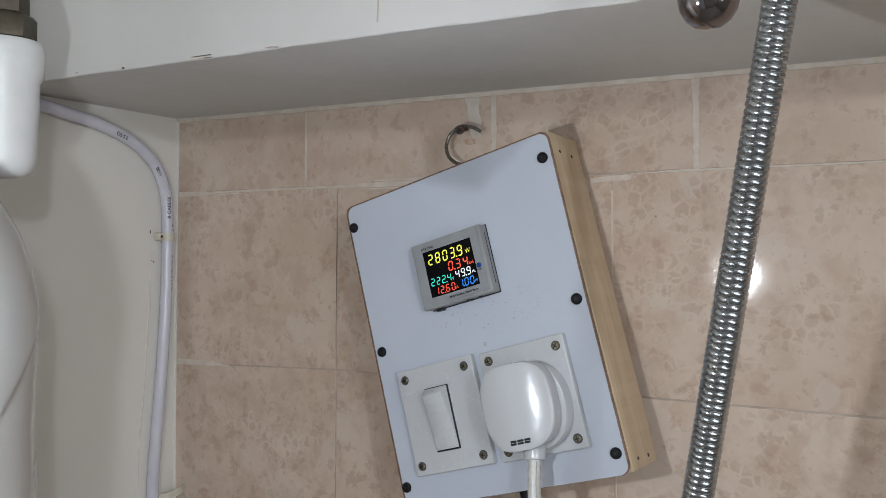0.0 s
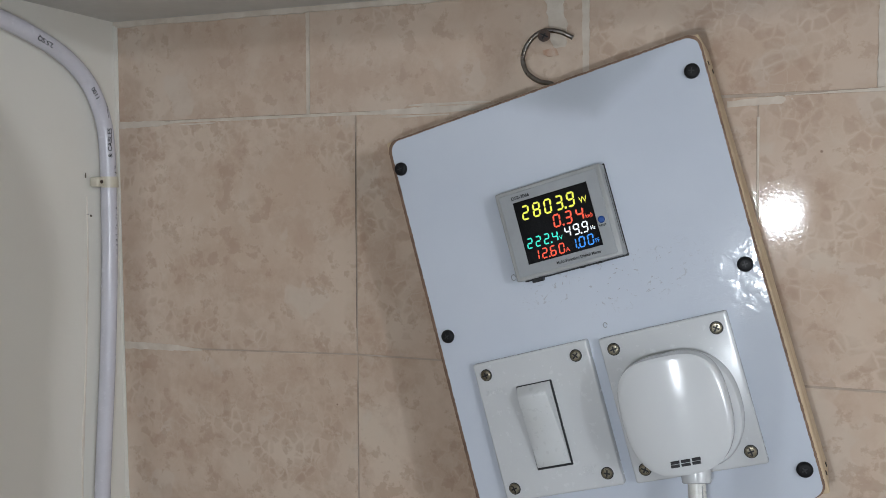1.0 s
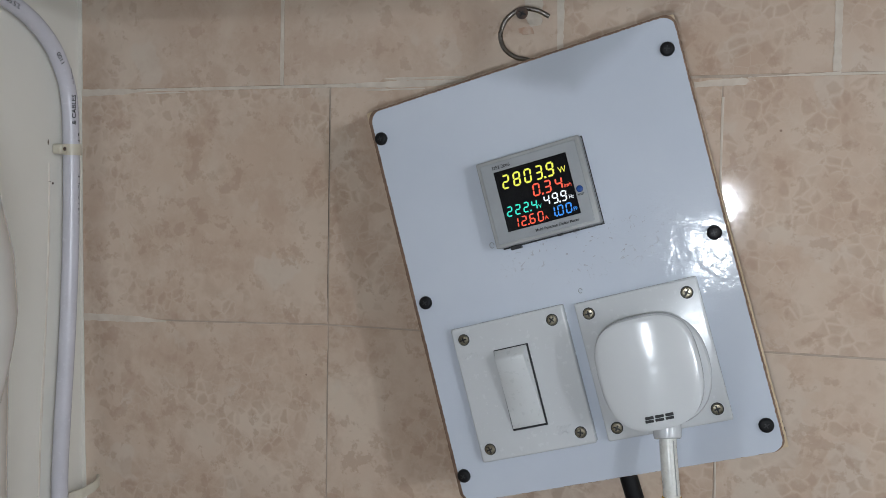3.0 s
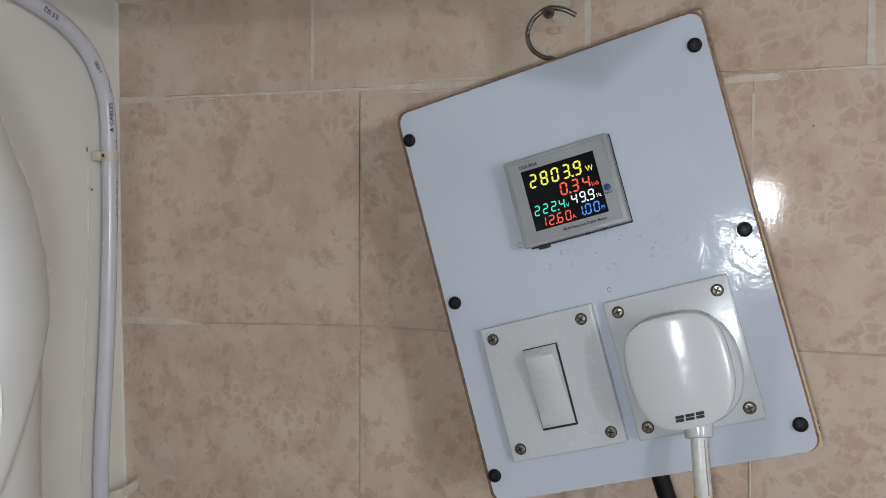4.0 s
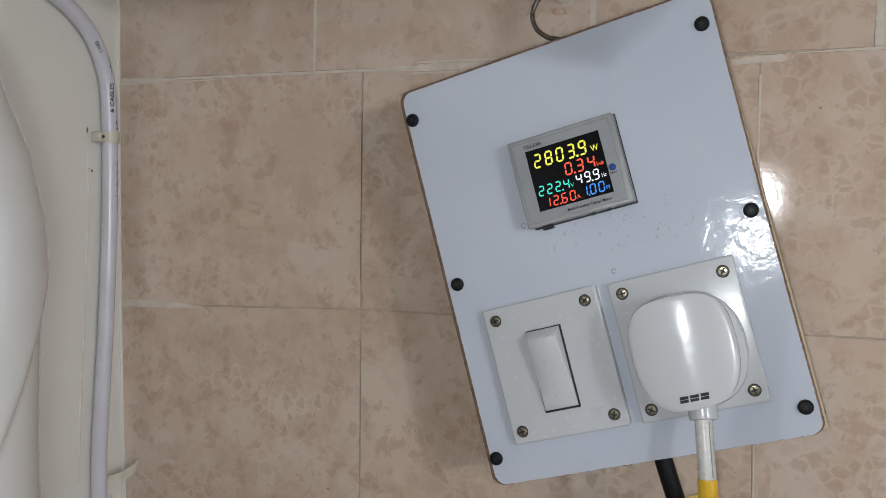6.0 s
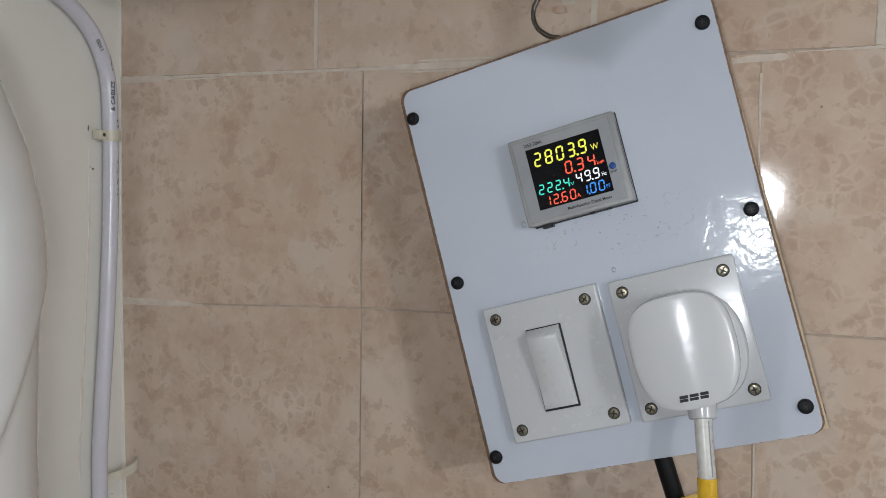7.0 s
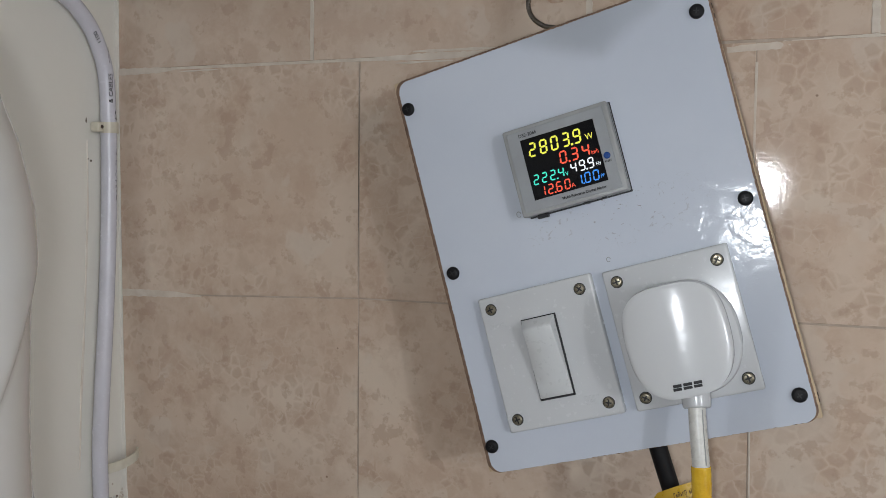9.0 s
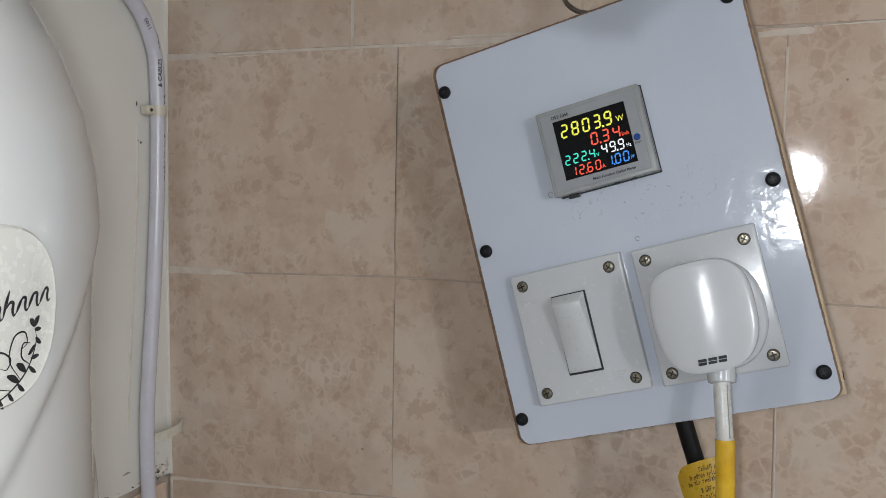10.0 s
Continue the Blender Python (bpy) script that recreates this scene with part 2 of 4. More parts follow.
CABLE = mottled("grey_white_cable", (0.60, 0.59, 0.645), (0.57, 0.56, 0.61), 0.22, 40, 0.02, 0.0003)
CORD = mottled("white_cord", (0.62, 0.615, 0.58), (0.54, 0.525, 0.48), 0.28, 50, 0.06)
CLIP = mottled("yellowed_clip_plastic", (0.62, 0.58, 0.48), (0.52, 0.47, 0.37), 0.4, 90, 0.1)
YELLOW = mottled("yellow_tape", (0.74, 0.47, 0.035), (0.64, 0.37, 0.02), 0.16, 70, 0.5, 0.0008)
TAG_YELLOW = mottled("yellow_tag_card", (0.56, 0.36, 0.03), (0.48, 0.29, 0.02), 0.3, 40, 0.2, 0.0006)
HEATER = mottled("glossy_heater_plastic", (0.535, 0.533, 0.515), (0.515, 0.513, 0.495), 0.10, 5, 0.02, 0.0004)
HEATER_PLATE = mottled("ivory_badge", (0.545, 0.535, 0.49), (0.53, 0.52, 0.475), 0.25, 20, 0.03)
PVC = mottled("white_pvc", (0.64, 0.64, 0.63), (0.57, 0.57, 0.55), 0.35, 30, 0.06)
BRASS_DARK = mottled("tarnished_brass", (0.10, 0.085, 0.06), (0.06, 0.05, 0.04), 0.45, 80, 0.2, 0.0006, 0.8)
LED_YELLOW = glow("led_yellow", (0.80, 0.80, 0.07), 1.0)
LED_RED = glow("led_red", (0.95, 0.085, 0.03), 1.0)
LED_GREEN = glow("led_green", (0.03, 0.72, 0.55), 1.0)
LED_WHITE = glow("led_white", (0.85, 0.9, 0.95), 1.0)
LED_BLUE = glow("led_blue", (0.02, 0.25, 0.80), 1.0)

# ---- building helpers ----


def mesh_of(name, bm, mat, smooth=False):
    bm.normal_update()
    me = bpy.data.meshes.new(name)
    bm.to_mesh(me)
    bm.free()
    for m in mat if isinstance(mat, (list, tuple)) else (mat,):
        me.materials.append(m)
    if smooth:
        me.polygons.foreach_set("use_smooth", [True] * len(me.polygons))
        me.set_sharp_from_angle(angle=radians(38))
    return me


def part(name, bm, mat, parent=None, label="", smooth=True, at=None):
    ob = new(name, mesh_of(name, bm, mat, smooth))
    if at is not None:
        ob.matrix_basis = at
    ob.parent = parent
    return tagged(ob, label)


def thing(name, label, category, group="", at=None):
    ob = new(name)
    ob.empty_display_size = 0.02
    if at is not None:
        ob.matrix_basis = at
    return tagged(ob, label, category, group)


def box(x0, x1, y0, y1, z0, z1, bevel=0.0, seg=1):
    bm = bmesh.new()
    bmesh.ops.create_cube(bm, size=1.0)
    for v in bm.verts:
        v.co = ((x0 + x1) / 2 + v.co.x * (x1 - x0), (y0 + y1) / 2 + v.co.y * (y1 - y0), (z0 + z1) / 2 + v.co.z * (z1 - z0))
    if bevel:
        bmesh.ops.bevel(bm, geom=bm.edges[:], offset=bevel, segments=seg, profile=0.5, affect="EDGES")
    return bm


def rounded(w, h, r, n=6):
    """A rounded rectangle round the origin, anticlockwise."""
    pts = []
    for cx, cy, a in ((w / 2 - r, h / 2 - r, 0), (-w / 2 + r, h / 2 - r, 90), (-w / 2 + r, -h / 2 + r, 180), (w / 2 - r, -h / 2 + r, 270)):
        for k in range(n + 1):
            t = radians(a + 90 * k / n)
            pts.append((cx + r * math.cos(t), cy + r * math.sin(t)))
    return pts


def superellipse(a, b, p, n=64):
    pts = []
    for k in range(n):
        t = 2 * math.pi * k / n
        c, s = math.cos(t), math.sin(t)
        pts.append((a * math.copysign(abs(c) ** (2 / p), c), b * math.copysign(abs(s) ** (2 / p), s)))
    return pts


def lathe_stack(rings, bm=None, cap=True):
    """A closed body from rings of equal length, each a list of 3D points."""
    bm = bm or bmesh.new()
    loops = [[bm.verts.new(p) for p in ring] for ring in rings]
    n = len(loops[0])
    for a, b in zip(loops, loops[1:]):
        for k in range(n):
            bm.faces.new((a[k], a[(k + 1) % n], b[(k + 1) % n], b[k]))
    if cap:
        bm.faces.new(loops[0][::-1])
        bm.faces.new(loops[-1])
    bmesh.ops.recalc_face_normals(bm, faces=bm.faces[:])
    return bm


def slab(outline, z0, z1, round_top=0.0, steps=3):
    """An outline pulled up from z0 to z1, its upper edge rounded."""
    cx = sum(p[0] for p in outline) / len(outline)
    cy = sum(p[1] for p in outline) / len(outline)
    w = max(abs(p[0] - cx) for p in outline)
    rings = [[(x, y, z0) for x, y in outline]]
    if round_top:
        for k in range(steps + 1):
            a = radians(90 * k / steps)
            inset = round_top * (1 - math.cos(a))
            s = 1 - inset / w
            rings.append([(cx + (x - cx) * s, cy + (y - cy) * s, z1 - round_top + round_top * math.sin(a)) for x, y in outline])
    else:
        rings.append([(x, y, z1) for x, y in outline])
    return lathe_stack(rings)


def disc(x, y, r, z0, z1, dome=0.0, n=24):
    outline = [(x + r * math.cos(2 * math.pi * k / n), y + r * math.sin(2 * math.pi * k / n)) for k in range(n)]
    return slab(outline, z0, z1, dome or min(0.0004, (z1 - z0) / 2), 4)


def spline(points, per=10):
    """Catmull-Rom through the points."""
    p = [Vector(q) for q in points]
    p = [2 * p[0] - p[1]] + p + [2 * p[-1] - p[-2]]
    out = []
    for k in range(1, len(p) - 2):
        for s in range(per):
            t = s / per
            a, b, c, d = p[k - 1], p[k], p[k + 1], p[k + 2]
            out.append(0.5 * ((2 * b) + (c - a) * t + (2 * a - 5 * b + 4 * c - d) * t * t + (3 * b - a - 3 * c + d) * t ** 3))
    out.append(p[-2])
    return out


def tube(points, radius, n=16, per=10, radii=None):
    """A round tube along a smooth line."""
    line = spline(points, per) if per else [Vector(q) for q in points]
    side = Vector((0.31, 0.17, 0.94))
    rings = []
    for k, q in enumerate(line):
        ahead = (line[min(k + 1, len(line) - 1)] - line[max(k - 1, 0)]).normalized()
        u = (side - ahead * side.dot(ahead)).normalized()
        w = ahead.cross(u)
        side = u
        r = radii(k, len(line)) if radii else radius
        rings.append([q + r * (u * math.cos(2 * math.pi * j / n) + w * math.sin(2 * math.pi * j / n)) for j in range(n)])
    return lathe_stack(rings)


def letters(name, text, size, mat, parent, x, y, z, label="", align="LEFT", at=None, squeeze=1.0, bold=0.0):
    """Raised writing in the built-in font, as a mesh."""
    cu = bpy.data.curves.new(name, "FONT")
    cu.body, cu.size, cu.align_x, cu.extrude, cu.offset = text, size, align, 0.00006, bold
    tmp = bpy.data.objects.new(name, cu)
    me = bpy.data.meshes.new_from_object(tmp)
    bpy.data.objects.remove(tmp)
    me.materials.clear()
    me.materials.append(mat)
    ob = new(name, me)
    ob.matrix_basis = at if at is not None else Matrix.Translation((x, y, z)) @ Matrix.Diagonal((squeeze, 1, 1, 1))
    ob.parent = parent
    return tagged(ob, label)

# ---- the setting ----


def structure(name, bm, mat, label="", category="", smooth=False):
    return tagged(part(name, bm, mat, None, label, smooth), "", category, "", "structure")


EAST = 2.5
structure("floor", box(-0.1, EAST + 0.1, -2.1, 0.1, -0.1, 0.0), FLOORING, "plain grey bathroom floor", "floor")
structure("ceiling", box(-0.1, EAST + 0.1, -2.1, 0.1, 2.6, 2.7), PAINT_WHITE, "white painted ceiling", "ceiling")
wall_north = structure("wall_north", box(0.0, EAST, 0.0007, 0.1, 0.0, 1.89), GROUT_DIM, "wall behind the tiles, beige grout", "wall")
wall_west = structure("wall_west", box(-0.1, -0.003, -2.0, 0.1, 0.0, 2.6), GROUT_DIM, "side wall under its plaster", "wall")
# unseen east wall, its opening made up to hold the fill lamp
for y0, y1, z0, z1 in ((-2.0, -1.81, 0.0, 2.6), (-0.99, 0.1, 0.0, 2.6), (-1.81, -0.99, 2.06, 2.6), (-1.81, -0.99, 0.0, 1.14)):
    structure("wall_east", box(EAST, EAST + 0.1, y0, y1, z0, z1), ROOM_TILE, "beige side wall round an opening added for the fill lamp", "wall")
for x0, x1, z0, z1 in ((-0.1, 0.02, 0.0, 2.6), (0.62, EAST + 0.1, 0.0, 2.6), (0.02, 0.62, 2.07, 2.6)):
    structure("wall_south", box(x0, x1, -2.1, -2.0, z0, z1), ROOM_TILE, "beige wall round a doorway", "wall")


def beam():
    """The overhanging beam, its lower front edge a little worn and wavy."""
    bm = bmesh.new()
    xs = [EAST * k / 160 for k in range(161)]
    rows = []
    for k, x in enumerate(xs):
        w = 0.0009 * noise.noise((x * 14, 0.3, 0)) + 0.0005 * noise.noise((x * 60, 1.3, 0))
        r = 0.0010 + 0.0006 * noise.noise((x * 25, 7, 0))
        rows.append([bm.verts.new(p) for p in ((x, 0.0, 1.8905), (x, -0.12, 1.8905 + w * 0.5), (x, -0.24 + r, 1.8905 + w), (x, -0.24, 1.8905 + w + r), (x, -0.2405 + w * 0.4, 2.0), (x, -0.24, 2.6))])
    for a, b in zip(rows, rows[1:]):
        for j in range(5):
            bm.faces.new((a[j], a[j + 1], b[j + 1], b[j]))
    back = [[bm.verts.new((x, 0.1, 1.8905)), bm.verts.new((x, 0.1, 2.6))] for x in (0.0, EAST)]
    bm.faces.new((rows[0][5], rows[-1][5], back[1][1], back[0][1]))
    bm.faces.new((rows[0][0], rows[-1][0], back[1][0], back[0][0]))
    bm.faces.new((back[0][0], back[1][0], back[1][1], back[0][1]))
    bmesh.ops.recalc_face_normals(bm, faces=bm.faces[:])
    return bm


soffit = structure("beam", beam(), PAINT_WHITE, "white painted plaster beam with a chipped lower edge", "beam", True)


def ribbon(points, widths, proud, normal, seed, per=0.004, ragged=0.3):
    """A smear of filler along a line on a wall: uneven edges, slightly domed."""
    rng = random.Random(seed)
    pts = [Vector(p) for p in points]
    normal = Vector(normal)
    length = sum((b - a).length for a, b in zip(pts, pts[1:]))
    count = max(3, int(length / per))
    bm = bmesh.new()
    rows = []
    for k in range(count + 1):
        f = k / count
        d, i = f * length, 0
        while i < len(pts) - 2 and d > (pts[i + 1] - pts[i]).length:
            d -= (pts[i + 1] - pts[i]).length
            i += 1
        ahead = (pts[i + 1] - pts[i]).normalized()
        c = pts[i] + ahead * d
        side = normal.cross(ahead)
        at = f * (len(widths) - 1)
        j = min(int(at), len(widths) - 2)
        w = widths[j] + (widths[j + 1] - widths[j]) * (at - j)
        a, b = (w * (1 + ragged * rng.uniform(-1, 1)) / 2 for _ in (0, 1))
        h = proud * rng.uniform(0.7, 1.2)
        rows.append([bm.verts.new(q) for q in (c - side * a - normal * 0.002, c - side * a * 0.85 + normal * h * 0.7, c + normal * h, c + side * b * 0.85 + normal * h * 0.7, c + side * b - normal * 0.002)])
    for p, q in zip(rows, rows[1:]):
        for j in range(4):
            bm.faces.new((p[j], p[j + 1], q[j + 1], q[j]))
    bmesh.ops.recalc_face_normals(bm, faces=bm.faces[:])
    return bm


def line_1(x):
    return 1.7965 + 0.0145 * x


def line_2(x):
    return 1.585 + 0.048 * x if x < 0.252 else 1.5971 + 0.015 * (x - 0.252)


def line_3(x):
    return 1.371 + 0.088 * x if x < 0.252 else 1.3932 + 0.015 * (x - 0.252)


def lower_joint(k, z):
    return (0.002, 0.2515 + 0.004 * (1.79 - z), 0.5655 + 0.026 * (1.79 - z), 0.886 + 0.01 * (1.79 - z), 1.205, 1.523, 1.841, 2.159, EAST)[k]


# the plaster skin of the side wall, which stops raggedly where the older tiles begin
def plaster():
    bm = bmesh.new()
    rng = random.Random(4)
    rows = []
    for k in range(201):
        y = -2.0 + 2.0 * k / 200
        edge = 1.374 + 0.004 * noise.noise((y * 30, 2, 0)) + rng.uniform(-0.0015, 0.0015)
        col = [bm.verts.new((-0.004, y, edge)), bm.verts.new((0.0, y, edge + 0.002))]
        for z in (1.42, 1.5, 1.6, 1.7, 1.8, 1.87, 1.95, 2.6):
            bulge = 0.0012 * noise.noise((y * 9, z * 9, 3)) * (0 if k > 198 else 1)
            col.append(bm.verts.new((bulge, y, z)))
        rows.append(col)
    for a, b in zip(rows, rows[1:]):
        for j in range(len(a) - 1):
            bm.faces.new((a[j], a[j + 1], b[j + 1], b[j]))
    bmesh.ops.recalc_face_normals(bm, faces=bm.faces[:])
    return bm


skin = part("plaster_skin", plaster(), PAINT, wall_west, "cream painted plaster with a ragged lower edge")
structure("corner_bead", ribbon([(0.0012, 0.0, 1.376), (0.0006, 0.0, 1.5), (0.0006, 0.0, 1.7), (0.0012, 0.0, 1.889)], [0.008, 0.004, 0.003, 0.004, 0.006], 0.0016, (0, -1, 0), 5, 0.012, 0.10), PAINT, "cream plaster filling the corner", "trim", True)
structure("caulk", ribbon([(0.0, 0.0, 1.8882), (0.9, 0.0, 1.8888), (EAST, 0.0, 1.889)], [0.0065, 0.0055, 0.006, 0.005, 0.006, 0.0055, 0.006], 0.0022, (0, -1, 0), 8, 0.008, 0.2), GROUT, "pale filler between tiles and beam", "trim", True)
for k, (pts, widths, mat) in enumerate((
    ([(0.003, 0, 1.587), (0.06, 0, 1.5885), (0.092, 0, 1.5885)], [0.0075, 0.008, 0.006, 0.0015], GROUT),
    ([(0.003, 0, 1.7955), (0.066, 0, 1.7965)], [0.0078, 0.007, 0.0065, 0.0055, 0.001], GROUT),
    ([(0.072, 0, 1.7945), (0.112, 0, 1.7955)], [0.0005, 0.0016, 0.0008, 0.0018, 0.0004], GROUT),
    ([(0.062, 0, line_1(0.062)), (0.28, 0, line_1(0.28))], [0.0022, 0.003, 0.0025, 0.0035], GROUT),
    ([(0.275, 0, 1.8005), (0.345, 0, 1.802), (0.44, 0, 1.8035)], [0.004, 0.0065, 0.005, 0.006, 0.004], GROUT),
    ([(0.30, 0, 1.8055), (0.37, 0, 1.8065)], [0.0006, 0.003, 0.0018, 0.003, 0.0008], GROUT),
    ([(0.285, 0, 1.7965), (0.335, 0, 1.7975)], [0.0005, 0.0022, 0.0010, 0.0018, 0.0006], GROUT),
    ([(0.545, 0, 1.799), (0.645, 0, 1.8055)], [0.005, 0.0065, 0.005], GROUT),
    ([(0.645, 0, line_1(0.645)), (0.86, 0, line_1(0.86))], [0.0025, 0.0015, 0.002], GROUT),
    ([(0.2065, 0, 1.801), (0.2065, 0, 1.886)], [0.0032, 0.004, 0.003, 0.004], GROUT),
    ([(0.4445, 0, 1.803), (0.443, 0, 1.888)], [0.0045, 0.0055, 0.006, 0.0065], GROUT),
    ([(0.424, 0, 1.845), (0.418, 0, 1.888)], [0.012, 0.016, 0.014, 0.018], GROUT),
    ([(0.642, 0, 1.808), (0.640, 0, 1.887)], [0.0065, 0.006, 0.0055, 0.0085], GROUT),
    ([(0.566, 0, 1.79), (0.569, 0, 1.62)], [0.0022, 0.0016, 0.0018], GROUT),
    ([(0.571, 0, 1.59), (0.578, 0, 1.40)], [0.0012, 0.0016, 0.0013], GROUT),
    ([(0.003, 0, line_3(0.003)), (0.21, 0, line_3(0.21))], [0.0042, 0.0030, 0.0026, 0.0022, 0.0008], GROUT),
    ([(0.0035, 0, 1.372), (0.0035, 0, 1.25)], [0.0030, 0.0026, 0.0030], GROUT),
    ([(0.60, 0, line_2(0.60)), (0.86, 0, line_2(0.86))], [0.0016, 0.0022, 0.0014], GROUT_DIM),
    ([(0.2514, 0, 1.797), (0.2521, 0, 1.60)], [0.0016, 0.0012, 0.0015, 0.0012], GROUT_DIM),
    ([(0.2515, -0.0004, 1.785), (0.2518, -0.0004, 1.62)], [0.0002, 0.0004, 0.0006, 0.0004, 0.0002], CRACK),
    ([(0.2523, 0, 1.575), (0.2525, 0, 1.54), (0.253, 0, 1.43)], [0.0003, 0.0006, 0.0004, 0.0004], GROUT_DIM),
)):
    structure("grout_line", ribbon(pts, widths, 0.0007 if mat is GROUT else 0.0004, (0, -1, 0), 20 + k, 0.003, 0.16), mat,
              "dark cracked tile joint" if mat is CRACK else "pale uneven grout smeared over a tile joint", "trim", True)


def flake(x, y, z, w, h, seed, axis):
    """A small irregular chip of dark shadow-coloured plaster or dirt on a surface."""
    rng = random.Random(seed)
    bm = bmesh.new()
    pts = []
    for k in range(9):
        a = 2 * math.pi * k / 9
        r = rng.uniform(0.6, 1.1)
        u, v = w / 2 * r * math.cos(a), h / 2 * r * math.sin(a)
        pts.append((x + u, y, z + v) if axis == "y" else (x, y + u, z + v))
    n = Vector((0, -0.0004, 0)) if axis == "y" else Vector((0.0004, 0, 0))
    low = [bm.verts.new(Vector(p) - n) for p in pts]
    top = [bm.verts.new(Vector(p) + n) for p in pts]
    for k in range(9):
        bm.faces.new((low[k], low[(k + 1) % 9], top[(k + 1) % 9], top[k]))
    bm.faces.new(top)
    bmesh.ops.recalc_face_normals(bm, faces=bm.faces[:])
    return bm


for k, (x, z, w, h, mat) in enumerate(((0.291, 1.8932, 0.026, 0.0010, CRACK), (0.287, 1.8918, 0.022, 0.0022, GROUT), (0.298, 1.8910, 0.012, 0.0008, CRACK), (0.194, 1.8920, 0.004, 0.0022, CRACK), (0.365, 1.8925, 0.014, 0.0012, GROUT_DIM), (0.372, 1.8920, 0.006, 0.0008, CRACK), (0.13, 1.8935, 0.003, 0.0012, GROUT_DIM))):
    part("chip", flake(x, -0.2405, z, w, h, 40 + k, "y"), mat, soffit, "chipped paint on the edge")
part("hairline_crack", ribbon([(0.468, -0.2405, 1.90), (0.470, -0.2405, 1.95), (0.469, -0.2405, 2.2)], [0.0012, 0.0009, 0.0012], 0.0003, (0, -1, 0), 50, 0.006, 0.3), GROUT_DIM, soffit, "hairline crack in the paint")
for k, (y, z, w, h) in enumerate(((-0.036, 1.712, 0.0022, 0.0022), (-0.040, 1.7135, 0.002, 0.0014), (-0.041, 1.748, 0.001, 0.005), (-0.060, 1.395, 0.012, 0.002), (-0.03, 1.387, 0.009, 0.003), (-0.09, 1.381, 0.014, 0.002))):
    part("scuff", flake(0.0006, y, z, w, h, 60 + k, "x"), CRACK if w < 0.009 and h < 0.02 else GROUT_DIM, skin, "dirty scuff on the paint")

part("paint_ridge", ribbon([(0.0004, -0.040, 1.73), (0.0004, -0.041, 1.67), (0.0004, -0.047, 1.58), (0.0004, -0.054, 1.495), (0.0004, -0.058, 1.43)], [0.0006, 0.0018, 0.0022, 0.0016, 0.0024, 0.0018, 0.0008], 0.0007, (1, 0, 0), 51, 0.006, 0.3), mottled("old_paint_edge", (0.66, 0.59, 0.51), (0.74, 0.69, 0.62), 0.6, 60), skin, "old paint edge beside the cable")

rng = random.Random(77)
for k in range(52):
    y, z = -rng.uniform(0.001, 0.030), 1.374 + rng.uniform(0.0, 0.034) * rng.random()
    part("plaster_crumb", flake(0.0008, y, z, rng.uniform(0.0012, 0.005), rng.uniform(0.001, 0.0035), 300 + k, "x"), rng.choice((GROUT, GROUT, PAINT, PAINT_WHITE, GROUT_DIM, CRACK)), skin, "crumbling plaster")
for k in range(30):
    y = -rng.uniform(0.02, 0.16)
    part("dirt_fleck", flake(0.0007, y, 1.377 + 0.05 * max(0.0, -y - 0.09) + rng.uniform(-0.001, 0.003), rng.uniform(0.001, 0.005), rng.uniform(0.0004, 0.0014), 400 + k, "x"), rng.choice((CRACK, RUST, GROUT_DIM)), skin, "dirt along the ragged edge")

# ---- the meter board hung on a hook ----
RT, UP, OUT = Vector((0.95611, -0.01813, 0.29246)), Vector((-0.29118, 0.05275, 0.95521)), Vector((-0.03274, -0.99844, 0.04515))
ORIGIN = Vector((0.46234, -0.07697, 1.66249))
FACE = -0.0015
BOARD = Matrix(((RT.x, UP.x, OUT.x, ORIGIN.x), (RT.y, UP.y, OUT.y, ORIGIN.y), (RT.z, UP.z, OUT.z, ORIGIN.z), (0, 0, 0, 1)))
board = thing("meter_board", "bluish-white laminate board on a pine box, hung askew from a hook", "electrical board", "", BOARD)


def sheet():
    """White face; its sawn brown edge stands a little outside the white."""
    rng = random.Random(3)
    corners = rounded(0.2238, 0.2955, 0.0085, 8)
    inner = []
    for (ax, ay), (bx, by) in zip(corners, corners[1:] + corners[:1]):
        steps = max(1, int(math.hypot(bx - ax, by - ay) / 0.0011))
        inner += [(ax + (bx - ax) * k / steps, ay + (by - ay) * k / steps) for k in range(steps)]
    rings = []
    for grow, z in ((0.0006, -0.0031), (0.0008, -0.0010), (0.0, 0.0)):
        rings.append([(x * (1 + grow * (3.4 if x < 0 else 1.7) / 0.112), y * (1 + grow * (2.0 if y > 0 else 0.4) / 0.148), z) for x, y in inner])
    bm = lathe_stack(rings)
    for f in bm.faces:
        if f.normal.z < 0.9995:
            f.material_index = 1
    for v in bm.verts:
        v.co += Vector((rng.uniform(-1, 1), rng.uniform(-1, 1), 0)) * 0.00020
    for v in bm.verts:
        if v.co.x > 0 and v.co.y > 0:
            v.co.x += 0.0018 * v.co.y / 0.148
    bmesh.ops.translate(bm, verts=bm.verts[:], vec=(0.0010, 0.0006, 0))
    return bm


part("front_panel", sheet(), (LAMINATE, BROWN_EDGE), board, "glossy bluish-white laminate sheet with rounded corners, scratches and a painted grey shadow", False, Matrix.Translation((0, 0, FACE)))


